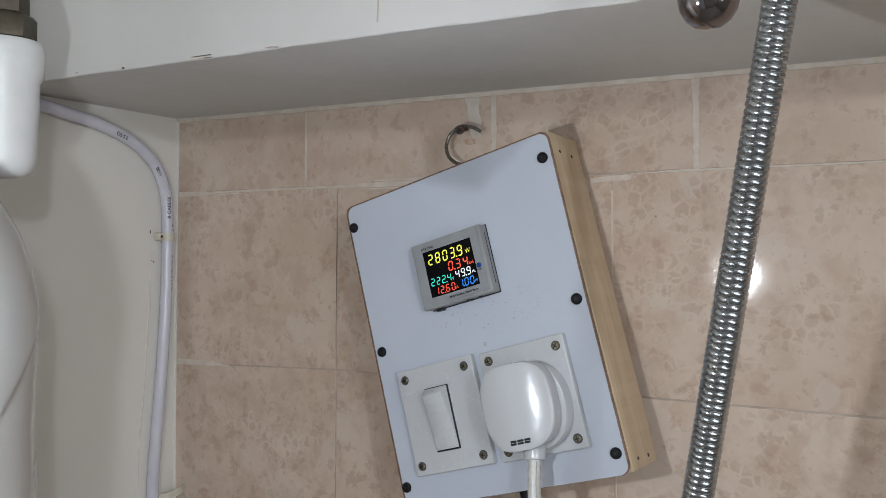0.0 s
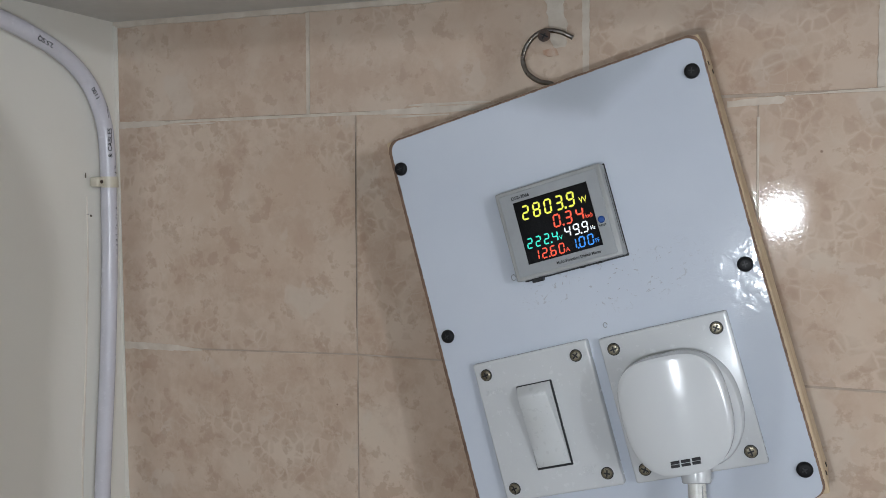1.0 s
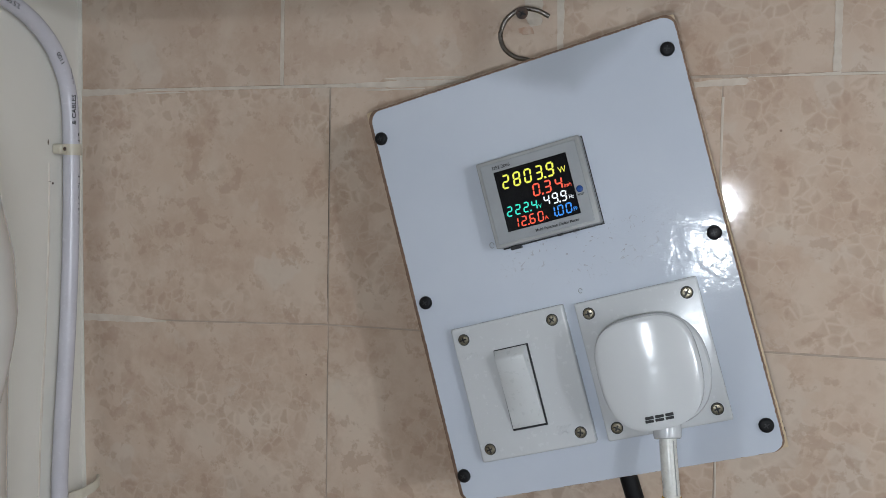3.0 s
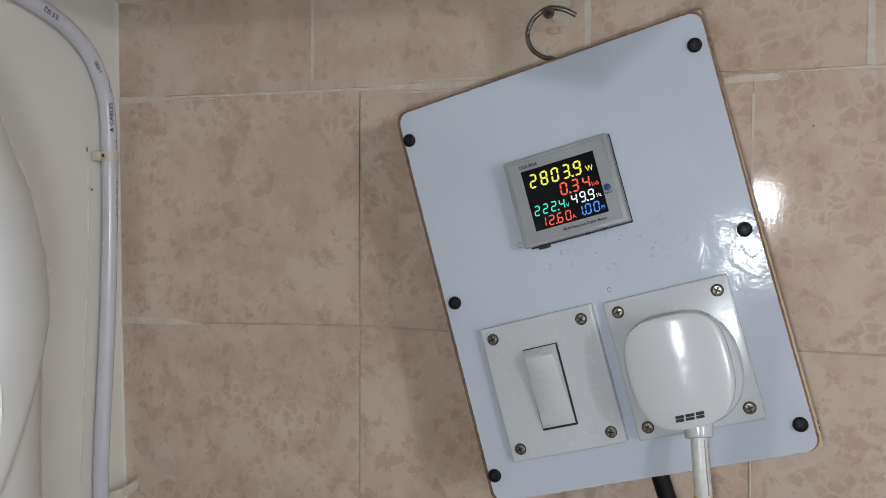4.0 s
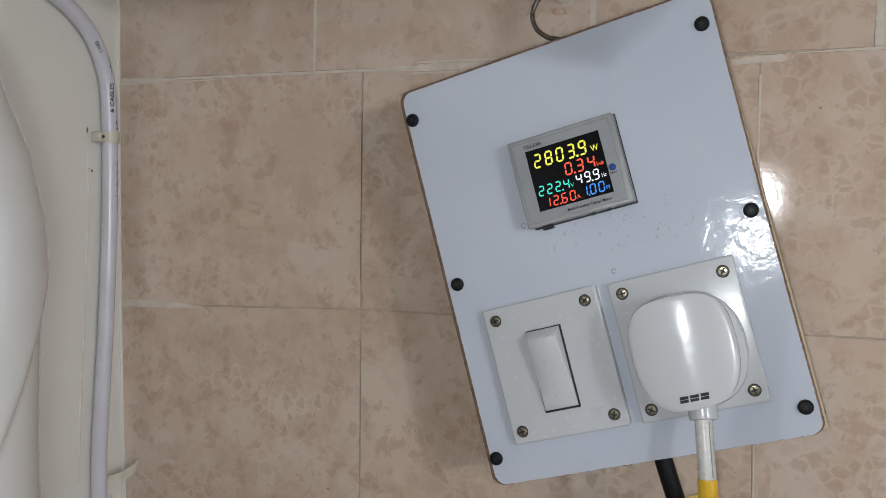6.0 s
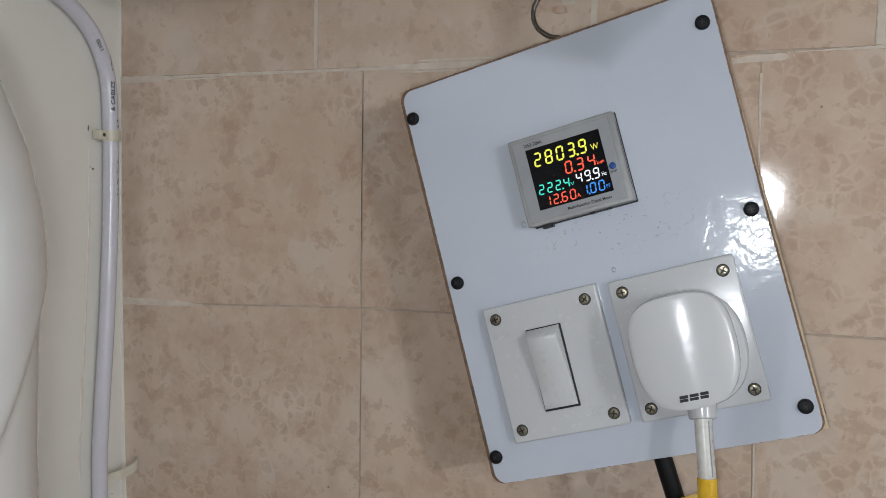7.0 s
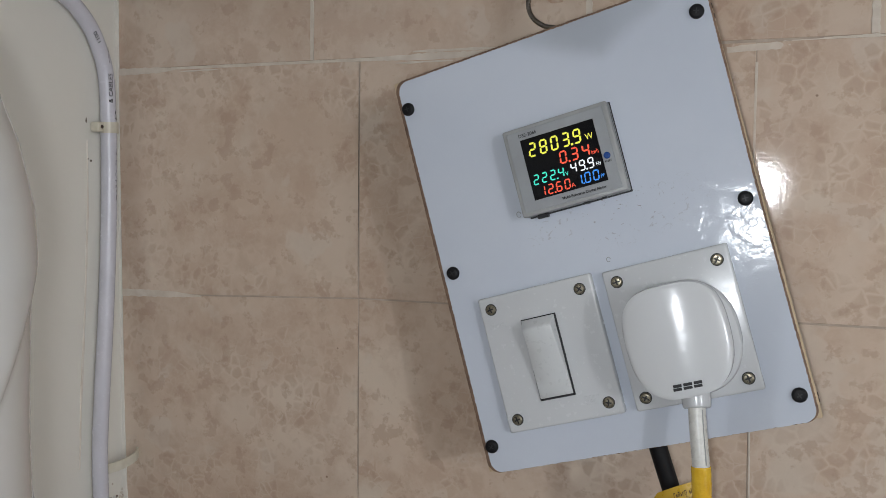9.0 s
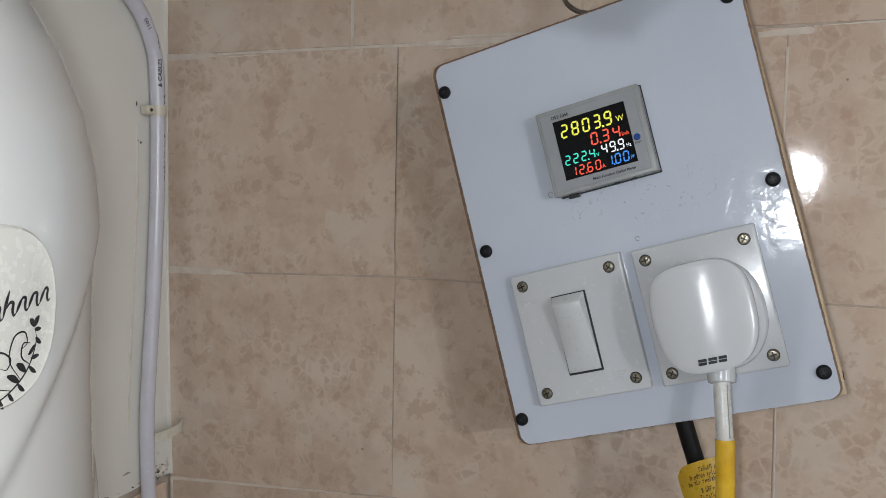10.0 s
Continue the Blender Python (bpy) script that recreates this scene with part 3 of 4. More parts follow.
def plank(name, x0, x1, y0, y1):
    z1 = FACE - 0.0032
    bm = box(x0, x1, y0, y1, z1 - 0.061, z1, 0.0012, 2)
    cx, cy = (x0 + x1) / 2, (y0 + y1) / 2
    tall = (y1 - y0) > (x1 - x0)
    at = Matrix.Translation((cx, cy, z1 - 0.0305))
    turn = Matrix.Rotation(radians(90), 4, "X") if tall else Matrix.Rotation(radians(90), 4, "Y")
    bmesh.ops.transform(bm, matrix=(at @ turn).inverted(), verts=bm.verts[:])
    return part(name, bm, PINE, board, "bare pine side with small nails", True, at @ turn)


plank("frame_side", -0.1150, -0.1005, -0.1466, 0.1504)
plank("frame_side", 0.1035, 0.1156, -0.1466, 0.1494)
plank("frame_side", -0.1003, 0.1033, -0.1462, -0.1305)
plank("frame_side", -0.1003, 0.1033, 0.1335, 0.1504)
part("back_panel", box(-0.1004, 0.1034, -0.1304, 0.1334, -0.0645, -0.0615, 0.0004), BROWN_EDGE, board, "brown hardboard back")
for y in (0.133, -0.137):
    for dz in (-0.02, -0.045):
        nail_bm = disc(0, 0, 0.0016, 0, 0.0006)
        part("nail", nail_bm, RUST, board, "small rusty nail head", True, Matrix.Translation((0.1156, y + dz * 0.05, dz)) @ Matrix.Rotation(radians(90), 4, "Y"))


def join(*bms):
    out = bms[0]
    for extra in bms[1:]:
        me = bpy.data.meshes.new("tmp")
        extra.to_mesh(me)
        extra.free()
        out.from_mesh(me)
        bpy.data.meshes.remove(me)
    return out


def marked(bm, index):
    for f in bm.faces:
        f.material_index = index
    return bm


def cap_screw(x, y, turn):
    bm = join(disc(0, 0, 0.0049, 0, 0.0030, 0.0022), marked(box(-0.0019, 0.0019, -0.0004, 0.0004, 0.0028, 0.00304), 1), marked(box(-0.0004, 0.0004, -0.0019, 0.0019, 0.0028, 0.00304), 1))
    return part("cap_screw", bm, (CAP, INK), board, "black domed screw cap", True, Matrix.Translation((x, y, FACE)) @ Matrix.Rotation(radians(turn), 4, "Z"))


for k, (x, y) in enumerate(((-0.1067, 0.1276), (-0.1035, 0.0012), (-0.1067, -0.1277), (0.1060, 0.1269), (0.1049, 0.0006), (0.1054, -0.1292))):
    cap_screw(x, y, 23 * k)


def plate_screw(parent, x, y, z, turn):
    bm = join(disc(0, 0, 0.0036, 0, 0.0016, 0.0010), marked(box(-0.0024, 0.0024, -0.0005, 0.0005, 0.0012, 0.00162), 1), marked(box(-0.0005, 0.0005, -0.0021, 0.0021, 0.0012, 0.00162), 1),
              marked(disc(0, 0, 0.0042, -0.0004, 0.0003), 1))
    return part("screw", bm, (STEEL, INK), parent, "tarnished cross-head screw", True, Matrix.Translation((x, y, z)) @ Matrix.Rotation(radians(turn), 4, "Z"))


# switch
PLATE_TOP = 0.0052
switch = part("switch_plate", slab([(x - 0.0462, y - 0.0711) for x, y in rounded(0.0836, 0.0976, 0.0014, 3)], FACE, PLATE_TOP, 0.0012), PLATE, board, "square white plastic switch plate")
for k, (x, y) in enumerate(((-0.0797, -0.0312), (-0.0137, -0.0312), (-0.0136, -0.1108), (-0.0802, -0.1111))):
    plate_screw(switch, x, y, PLATE_TOP, 31 * k + 10)


part("rocker_gap", box(-0.0600, -0.0345, -0.1014, -0.0431, PLATE_TOP - 0.001, PLATE_TOP + 0.0012, 0.0003), INK, switch, "dark gap round the rocker")


def rocker():
    """Pressed at the lower end: the upper end stands out, with a sloping end face and drafted sides."""
    bm = bmesh.new()
    rows = []
    for f, up in ((0.0, 0.0006), (0.015, 0.0016), (0.085, 0.0080), (0.105, 0.0087), (0.13, 0.0088), (0.25, 0.0075), (0.4, 0.0058), (0.55, 0.0043), (0.7, 0.0030), (0.85, 0.0019), (0.97, 0.0012), (0.99, 0.0009), (1.0, 0.0004)):
        y, z = -0.0438 - 0.0560 * f, PLATE_TOP + 0.0010 + up
        lean = 0.22 * up
        row = []
        for x, dz in ((-0.0597, -1), (-0.0597 + lean, -0.0004), (-0.0592 + lean, 0), (-0.0475, 0.0001), (-0.0360 - lean, 0), (-0.0355 - lean, -0.0004), (-0.0353, -1)):
            row.append(bm.verts.new((x, y, (PLATE_TOP - 0.001) if dz == -1 else z + dz)))
        rows.append(row)
    for a, b in zip(rows, rows[1:]):
        for j in range(6):
            bm.faces.new((a[j], a[j + 1], b[j + 1], b[j]))
    bm.faces.new(rows[0])
    bm.faces.new(rows[-1][::-1])
    bmesh.ops.recalc_face_normals(bm, faces=bm.faces[:])
    return bm


part("rocker", rocker(), ROCKER, switch, "ivory rocker, pressed at its lower end")
for x, y, count, tall in ((-0.0836, -0.0450, 5, 0.0034), (-0.0292, -0.1058, 4, 0.0018), (-0.0290, -0.1100, 3, 0.0034)):
    strokes = [box(x + 0.0027 * k + dx, x + 0.0027 * k + dx + w, y + dy, y + dy + h, PLATE_TOP - 0.0003, PLATE_TOP + 0.00028, 0.0001)
               for k in range(count) for dx, dy, w, h in ((0, 0, 0.0006, tall), (0.0008, tall - 0.0006, 0.0012, 0.0006), (0.0008, (k % 2) * tall * 0.4, 0.0012, 0.0006))]
    part("moulded_mark", join(*strokes), PLATE, switch, "faint moulded marks")

# socket
socket = part("socket_plate", slab([(x + 0.0452, y - 0.0724) for x, y in rounded(0.0833, 0.0966, 0.0014, 3)], FACE, PLATE_TOP, 0.0012), PLATE, board, "square white plastic socket plate")
for k, (x, y) in enumerate(((0.0122, -0.0326), (0.0786, -0.0333), (0.0785, -0.1118), (0.0115, -0.1123))):
    plate_screw(socket, x, y, PLATE_TOP, 47 * k + 5)

# two rings of dried glue on the laminate
for x, y, size in ((0.0094, -0.0164, 0.0013), (-0.0442, 0.0298, 0.0016)):
    loop = [(x + size * math.cos(2 * math.pi * k / 14), y + size * 1.25 * math.sin(2 * math.pi * k / 14), FACE + 0.0001) for k in range(13)]
    part("glue_ring", tube(loop, 0.0003, 8, 0), BEZEL, board, "ring of dried glue")

# digital meter
meter = part("digital_meter", slab([(x - 0.0010, y + 0.0562) for x, y in rounded(0.0748, 0.0616, 0.0012, 3)], FACE, 0.0112, 0.0010), BEZEL_EDGE, board, "grey plastic panel meter with a lit display")
part("cutout_edge", box(-0.0365, 0.0371, 0.0243, 0.0874, FACE - 0.0005, FACE + 0.0005), INK, meter, "dark edge of the cut-out")


def frame_ring(outer, inner, z0, z1, ease):
    """A flat frame between two rectangles (x0, x1, y0, y1), its edges eased."""
    def ring(r, z, d):
        x0, x1, y0, y1 = r
        return [(x0 + d, y0 + d, z), (x1 - d, y0 + d, z), (x1 - d, y1 - d, z), (x0 + d, y1 - d, z)]
    return lathe_stack([ring(outer, z0, 0), ring(outer, z1 - ease, 0), ring(outer, z1, ease), ring(inner, z1, -ease), ring(inner, z1 - ease, 0), ring(inner, z0, 0)], None, False)


part("bezel", frame_ring((-0.0357, 0.0331, 0.0280, 0.0844), (-0.0271, 0.0251, 0.0351, 0.0779), 0.0108, 0.0119, 0.0003), BEZEL, meter, "flat grey bezel", False)
part("display", box(-0.0271, 0.0251, 0.0351, 0.0779, 0.0104, 0.0113), GLASS_BLACK, meter, "black display window")
part("reset_button", disc(0.0284, 0.0512, 0.0023, 0.0114, 0.0132, 0.0007), BLUE, meter, "small round blue button")
for x, y, w, h in ((-0.0300, 0.0240, 0.0075, 0.0030), (0.0040, 0.0249, 0.0040, 0.0018), (0.0165, 0.0249, 0.0035, 0.0016), (0.0005, 0.0869, 0.0040, 0.0012)):
    part("catch", box(x, x + w, y - h / 2, y + h / 2, FACE, 0.005, 0.0005), BLACK, meter, "black snap catch")
part("side_slot", box(0.0361, 0.0365, 0.0330, 0.0800, 0.0030, 0.0042), INK, meter, "dark slot in the side")

SEGMENTS = {"0": "abcdef", "1": "bc", "2": "abged", "3": "abgcd", "4": "fgbc", "5": "afgcd", "6": "afgedc", "7": "fabc", "8": "abcdefg", "9": "abcdfg"}
DIGIT_Z = 0.0114


def number(name, text, x, y, w, h, pitch, mat, label):
    """Slanted seven-segment figures; x, y is the lower left corner."""
    bm = bmesh.new()
    t = h * 0.15

    def seg(x0, y0, x1, y1, ox):
        a, b = Vector((x0, y0)), Vector((x1, y1))
        d = (b - a).normalized()
        p = Vector((-d.y, d.x)) * t / 2
        a, b = a + d * t * 0.12, b - d * t * 0.12
        pts = (a, a + d * t / 2 + p, b - d * t / 2 + p, b, b - d * t / 2 - p, a + d * t / 2 - p)
        bm.faces.new([bm.verts.new((ox + q.x + 0.10 * q.y, y + q.y, DIGIT_Z)) for q in pts])

    places = {"a": (0, h, w, h), "b": (w, h / 2, w, h), "c": (w, 0, w, h / 2), "d": (0, 0, w, 0), "e": (0, 0, 0, h / 2), "f": (0, h / 2, 0, h), "g": (0, h / 2, w, h / 2)}
    ox = x
    for ch in text:
        if ch == ".":
            s, px = t * 0.58, ox - pitch + w + (pitch - w) * 0.52
            bm.faces.new([bm.verts.new((px + u * s, y + v * s, DIGIT_Z)) for u, v in ((-1, -1), (1, -1), (1, 1), (-1, 1))])
            continue
        for s in SEGMENTS[ch]:
            seg(*places[s], ox)
        ox += pitch
    for f in bm.faces:
        if f.normal.z < 0:
            f.normal_flip()
    return part(name, bm, mat, meter, label, False)


number("watt_reading", "2803.9", -0.0226, 0.0652, 0.0042, 0.0087, 0.0080, LED_YELLOW, "lit yellow figures")
letters("watt_unit", "W", 0.0060, LED_YELLOW, meter, 0.0172, 0.0652, DIGIT_Z, "lit yellow letter", squeeze=0.85)
number("energy_reading", "0.34", -0.0030, 0.0547, 0.0041, 0.0077, 0.0080, LED_RED, "lit red figures")
letters("energy_unit", "kwh", 0.0044, LED_RED, meter, 0.0186, 0.0548, DIGIT_Z, "lit red letters", squeeze=0.68)
number("volt_reading", "222.4", -0.0245, 0.0456, 0.0033, 0.0063, 0.0060, LED_GREEN, "lit green figures")
letters("volt_unit", "V", 0.0040, LED_GREEN, meter, -0.0020, 0.0457, DIGIT_Z, "lit green letter")
number("frequency_reading", "49.9", 0.0026, 0.0463, 0.0033, 0.0065, 0.0060, LED_WHITE, "lit white figures")
letters("frequency_unit", "Hz", 0.0038, LED_WHITE, meter, 0.0198, 0.0466, DIGIT_Z, "lit white letters", squeeze=0.8)
number("current_reading", "12.60", -0.0222, 0.0369, 0.0033, 0.0062, 0.0060, LED_RED, "lit red figures")
letters("current_unit", "A", 0.0040, LED_RED, meter, 0.0002, 0.0370, DIGIT_Z, "lit red letter")
number("power_factor_reading", "1.00", 0.0042, 0.0374, 0.0034, 0.0064, 0.0059, LED_BLUE, "lit blue figures")
letters("power_factor_unit", "PF", 0.0038, LED_BLUE, meter, 0.0208, 0.0378, DIGIT_Z, "lit blue letters", squeeze=0.8)
letters("model_marking", "D52-2066", 0.0032, INK, meter, -0.0272, 0.0797, 0.0123, "small black print", bold=0.00005)
letters("name_marking", "Multi-Function Digital Meter", 0.0027, INK, meter, -0.0080, 0.0305, 0.0123, "small black print", bold=0.00005)
letters("button_marking", "RESET", 0.0018, INK, meter, 0.0284, 0.0468, 0.0123, "tiny black print", "CENTER", bold=0.00004)

# ---- the hook and the screw it hangs from ----
hook = tagged(part("wire_hook", tube([(0.4375, -0.016, 1.8490), (0.428, -0.018, 1.8535), (0.416, -0.019, 1.8545), (0.4055, -0.019, 1.8475), (0.4010, -0.020, 1.8360), (0.4045, -0.021, 1.8250), (0.4140, -0.022, 1.8180), (0.4240, -0.024, 1.8155), (0.4300, -0.027, 1.8090), (0.4315, -0.030, 1.7980)], 0.0018, 12, 8), HOOK), "bent dull steel wire hook over a screw in the wall", "hook")
peg = tagged(part("wall_screw", tube([(0.4118, 0.004, 1.8563), (0.4166, -0.0180, 1.8518), (0.4174, -0.0215, 1.8511), (0.4180, -0.0245, 1.8505)], 0.0027, 14, 4, lambda k, n: 0.0026 if k < n * 0.62 else 0.0046), RUST), "rusty screw driven into the tiled wall", "screw")
part("slot", join(box(-0.0030, 0.0030, -0.0005, 0.0005, -0.0004, 0.0004), box(-0.0005, 0.0005, -0.0030, 0.0030, -0.0004, 0.0004)), INK, peg, "dark cross slot", False, pose(0.4182, -0.0247, 1.8505, 78, 25, 12))
part("rust_stain", flake(0.418, -0.0006, 1.842, 0.014, 0.008, 91, "y"), mottled("rusty_filler", (0.46, 0.29, 0.20), (0.56, 0.44, 0.35), 0.8, 180, 0.3), peg, "rust-stained filler")

# ---- the plug with its cord ----
plug = thing("power_plug", "glossy white three-pin plug pushed into the socket, white cord", "plug", "", BOARD)


def plug_body(cx, cy, a, b, p, levels, taper):
    rings = []
    for s, z in levels:
        ring = []
        for x, y in superellipse(a, b, p, 56):
            pull = 1 - taper * max(0.0, -y / b) ** 1.5
            # the upper face is bowed across and thickens towards the cord
            bow = (0.0060 * (1 - (x * s / a) ** 2) if z > 0.034 else 0.0) - (0.060 * y * s + 0.05 * x * s) * min(1.0, max(0.0, (z - 0.020) / 0.012))
            ring.append((cx + x * s * pull, cy + y * s, z + bow))
        rings.append(ring)
    return lathe_stack(rings)


part("plug_base", plug_body(0.0494, -0.0786, 0.0325, 0.0364, 2.35, ((1, PLATE_TOP), (1, 0.0165), (0.97, 0.0185), (0.9, 0.0190)), 0.04), PLUG, plug, "round white plug base")
part("plug_cover", plug_body(0.0450, -0.0756, 0.0325, 0.0358, 3.1, ((0.955, 0.0145), (0.985, 0.0190), (1.0, 0.0260), (1.0, 0.0310), (0.996, 0.0332), (0.985, 0.0341), (0.965, 0.0345), (0.90, 0.0346), (0.80, 0.0347), (0.6, 0.0348), (0.4, 0.0349), (0.2, 0.0349), (0.05, 0.0349)), 0.10), PLUG, plug, "smooth domed white cover")
for x0, x1 in ((0.0362, 0.0414), (0.0424, 0.0478), (0.0488, 0.0538)):
    mark = join(box(x0, x1, -0.1055, -0.1038, 0.0395, 0.0428 - 0.06 * (x0 - 0.045), 0.0002), box(x0 + 0.0003, x1 + 0.0003, -0.1034, -0.1016, 0.0395, 0.0428 - 0.06 * (x0 - 0.045), 0.0002))
    part("printed_mark", mark, INK, plug, "black printed maker's mark", False)
toward = BOARD.inverted()
CORD_LINE = [(0.5395, -0.1080, 1.5640), (0.5402, -0.1105, 1.5560), (0.5420, -0.1145, 1.5420), (0.5440, -0.1178, 1.5265), (0.5456, -0.1195, 1.5050), (0.5468, -0.1190, 1.4750), (0.5470, -0.1150, 1.4300), (0.5480, -0.1050, 1.3600), (0.5520, -0.0900, 1.2700), (0.5600, -0.0750, 1.1500)]
cord_points = [toward @ Vector(p) for p in CORD_LINE]
collar_line = [toward @ Vector(p) for p in ((0.5372, -0.1040, 1.5745), (0.5386, -0.1062, 1.5680), (0.5393, -0.1077, 1.5635), (0.5397, -0.1086, 1.5608))]
part("cord_collar", tube(collar_line, 0.0085, 24, 5, lambda k, n: 0.0096 - 0.0012 * k / n - (0.0008 if k == n - 1 else 0)), PLUG, plug, "white strain-relief collar")
part("cord", tube(cord_points, 0.0054, 18, 8), CORD, plug, "white round cord")
seam_points = [toward @ (p + Vector((0.0034, -0.0042, 0.0))) for p in spline(CORD_LINE, 8) if 1.5275 < p[2] < 1.562]
part("cord_seam", tube(seam_points, 0.0005, 6, 0), BEZEL_EDGE, plug, "grey moulding seam")
tape_points = [toward @ Vector(p) for p in spline(CORD_LINE, 8) if 1.30 < p[2] < 1.5275]
part("yellow_sleeve", tube(tape_points, 0.0062, 18, 0, lambda k, n: 0.0061 + 0.00018 * noise.noise((k * 0.6, 1, 0))), YELLOW, plug, "creased yellow sleeve round the cord")

# ---- the black supply cable with its tag ----
supply = thing("supply_cable", "black rubber supply cable under the box, with a yellow tag", "cable", "", Matrix.Translation((0.508, -0.055, 1.525)))
base = supply.matrix_basis.inverted()
SUPPLY_LINE = [(0.5060, -0.060, 1.555), (0.5110, -0.064, 1.527), (0.5165, -0.066, 1.510), (0.5235, -0.066, 1.490), (0.5310, -0.064, 1.465), (0.5370, -0.060, 1.430), (0.5400, -0.055, 1.380), (0.5420, -0.050, 1.300), (0.5440, -0.045, 1.150)]
part("cable", tube([base @ Vector(p) for p in SUPPLY_LINE], 0.0063, 18, 8), RUBBER, supply, "black rubber cable")


def tag_point(u, v):
    """The tag: a bowed strip, u across and v down, hanging round the cable."""
    x = 0.5105 + 0.031 * u + 0.012 * v + 0.014 * v * v
    z = 1.4865 + 0.0145 * u - 0.052 * v + 0.003 * math.sin(math.pi * u)
    y = -0.0735 - 0.006 * math.sin(math.pi * min(1.0, u * 1.1)) - 0.004 * v
    return Vector((x, y, z))


def tag():
    bm = bmesh.new()
    nu, nv = 14, 10
    for side, off in ((0, 0.0), (1, 0.0006)):
        grid = []
        for j in range(nv + 1):
            row = []
            for i in range(nu + 1):
                u, v = i / nu, j / nv
                if j < 2 and i < 2:
                    v += (0.10, 0.03)[i] * (1 - 0.6 * j)
                row.append(bm.verts.new(base @ (tag_point(u, v) + Vector((0, off, 0)))))
            grid.append(row)
        for a, b in zip(grid, grid[1:]):
            for i in range(nu):
                q = (a[i], a[i + 1], b[i + 1], b[i])
                bm.faces.new(q if side else q[::-1])
    return bm


tag_ob = part("tag", tag(), TAG_YELLOW, supply, "yellow paper tag with small print")
rng = random.Random(12)
for row, (v, u0, u1) in enumerate(((0.13, 0.46, 0.90), (0.205, 0.24, 0.98), (0.28, 0.18, 0.98), (0.39, 0.40, 0.98), (0.465, 0.34, 0.98), (0.54, 0.22, 0.98), (0.65, 0.30, 0.95), (0.725, 0.22, 0.95), (0.80, 0.22, 0.9))):
    u = u0
    while u < u1:
        w = rng.uniform(0.022, 0.042)
        tall = rng.choice((0.040, 0.046, 0.062))
        bm = bmesh.new()
        thin = 0.011
        strokes = [(u, v, u + thin, v - tall), (u, v - tall * rng.choice((0.0, 0.5, 0.8)), u + w, 0.012)]
        if rng.random() < 0.6:
            strokes.append((u + w - thin, v, u + w, v - tall * rng.choice((0.6, 1.0))))
        for a, va, b, vb in strokes:
            vb = va - 0.012 if vb == 0.012 else vb
            pts = [tag_point(a + 0.006, vb), tag_point(b + 0.006, vb), tag_point(b, va), tag_point(a, va)]
            bm.faces.new([bm.verts.new(base @ (p + Vector((0, -0.0004, 0)))) for p in pts])
        part("print_bar", bm, TAG_INK, tag_ob, "", False)
        u += w + rng.choice((0.014, 0.014, 0.014, 0.05))

# ---- the grey-white cable down the corner and its clips ----
CABLE_LINE = [(0.030, -0.420, 1.960), (0.018, -0.330, 1.922), (0.010, -0.262, 1.893), (0.0085, -0.205, 1.8815), (0.0080, -0.160, 1.8745), (0.0080, -0.120, 1.8680), (0.0080, -0.075, 1.8535), (0.0080, -0.046, 1.8340), (0.0080, -0.030, 1.8100), (0.0078, -0.0225, 1.7850), (0.0078, -0.0210, 1.7430), (0.0080, -0.0225, 1.6700), (0.0082, -0.0285, 1.5800), (0.0082, -0.0365, 1.4950), (0.0085, -0.0410, 1.4380), (0.0100, -0.0410, 1.3650), (0.0140, -0.0400, 1.2500), (0.0150, -0.0400, 0.9000)]
wall_cable = thing("wall_cable", "grey-white sheathed cable clipped down the wall corner", "cable", "", Matrix.Translation((0.008, -0.02, 1.6)))
cb = wall_cable.matrix_basis.inverted()
part("sheath", tube([cb @ Vector(p) for p in CABLE_LINE], 0.0071, 18, 10), CABLE, wall_cable, "grey-white plastic sheath with black print")


def on_cable(text, z_mid, y_mid, lean, size, flip=False):
    """Black print that runs along the sheath, turned to the room."""
    ahead = Vector((0, math.sin(radians(lean)), math.cos(radians(lean))))
    if flip:
        ahead = -ahead
    out = Vector((0.985, -0.17, 0))
    out = (out - ahead * out.dot(ahead)).normalized()
    up = out.cross(ahead)
    p = cb @ (Vector((0.008, y_mid, z_mid)) + out * 0.00715)
    m = Matrix(((ahead.x, up.x, out.x, p.x), (ahead.y, up.y, out.y, p.y), (ahead.z, up.z, out.z, p.z), (0, 0, 0, 1)))
    letters("cable_print", text, size, INK, wall_cable, 0, 0, 0, "small black print", "CENTER", m, bold=0.00005)


def saddle(cx, cy, z, h):
    """A moulded clip: a strap bowed over the cable with a nail boss beside it."""
    bm = bmesh.new()
    rows = []
    for k in range(17):
        a = radians(-95 + 190 * k / 16)
        px, py = cx + 0.0088 * math.cos(a), cy + 0.0088 * math.sin(a)
        qx, qy = cx + 0.0073 * math.cos(a), cy + 0.0073 * math.sin(a)
        rows.append([bm.verts.new(p) for p in ((px, py, z - h / 2), (px, py, z + h / 2), (qx, qy, z + h / 2), (qx, qy, z - h / 2))])
    for a, b in zip(rows, rows[1:]):
        for j in range(4):
            bm.faces.new((a[j], a[(j + 1) % 4], b[(j + 1) % 4], b[j]))
    bm.faces.new(rows[0])
    bm.faces.new(rows[-1][::-1])
    bmesh.ops.recalc_face_normals(bm, faces=bm.faces[:])
    return bm


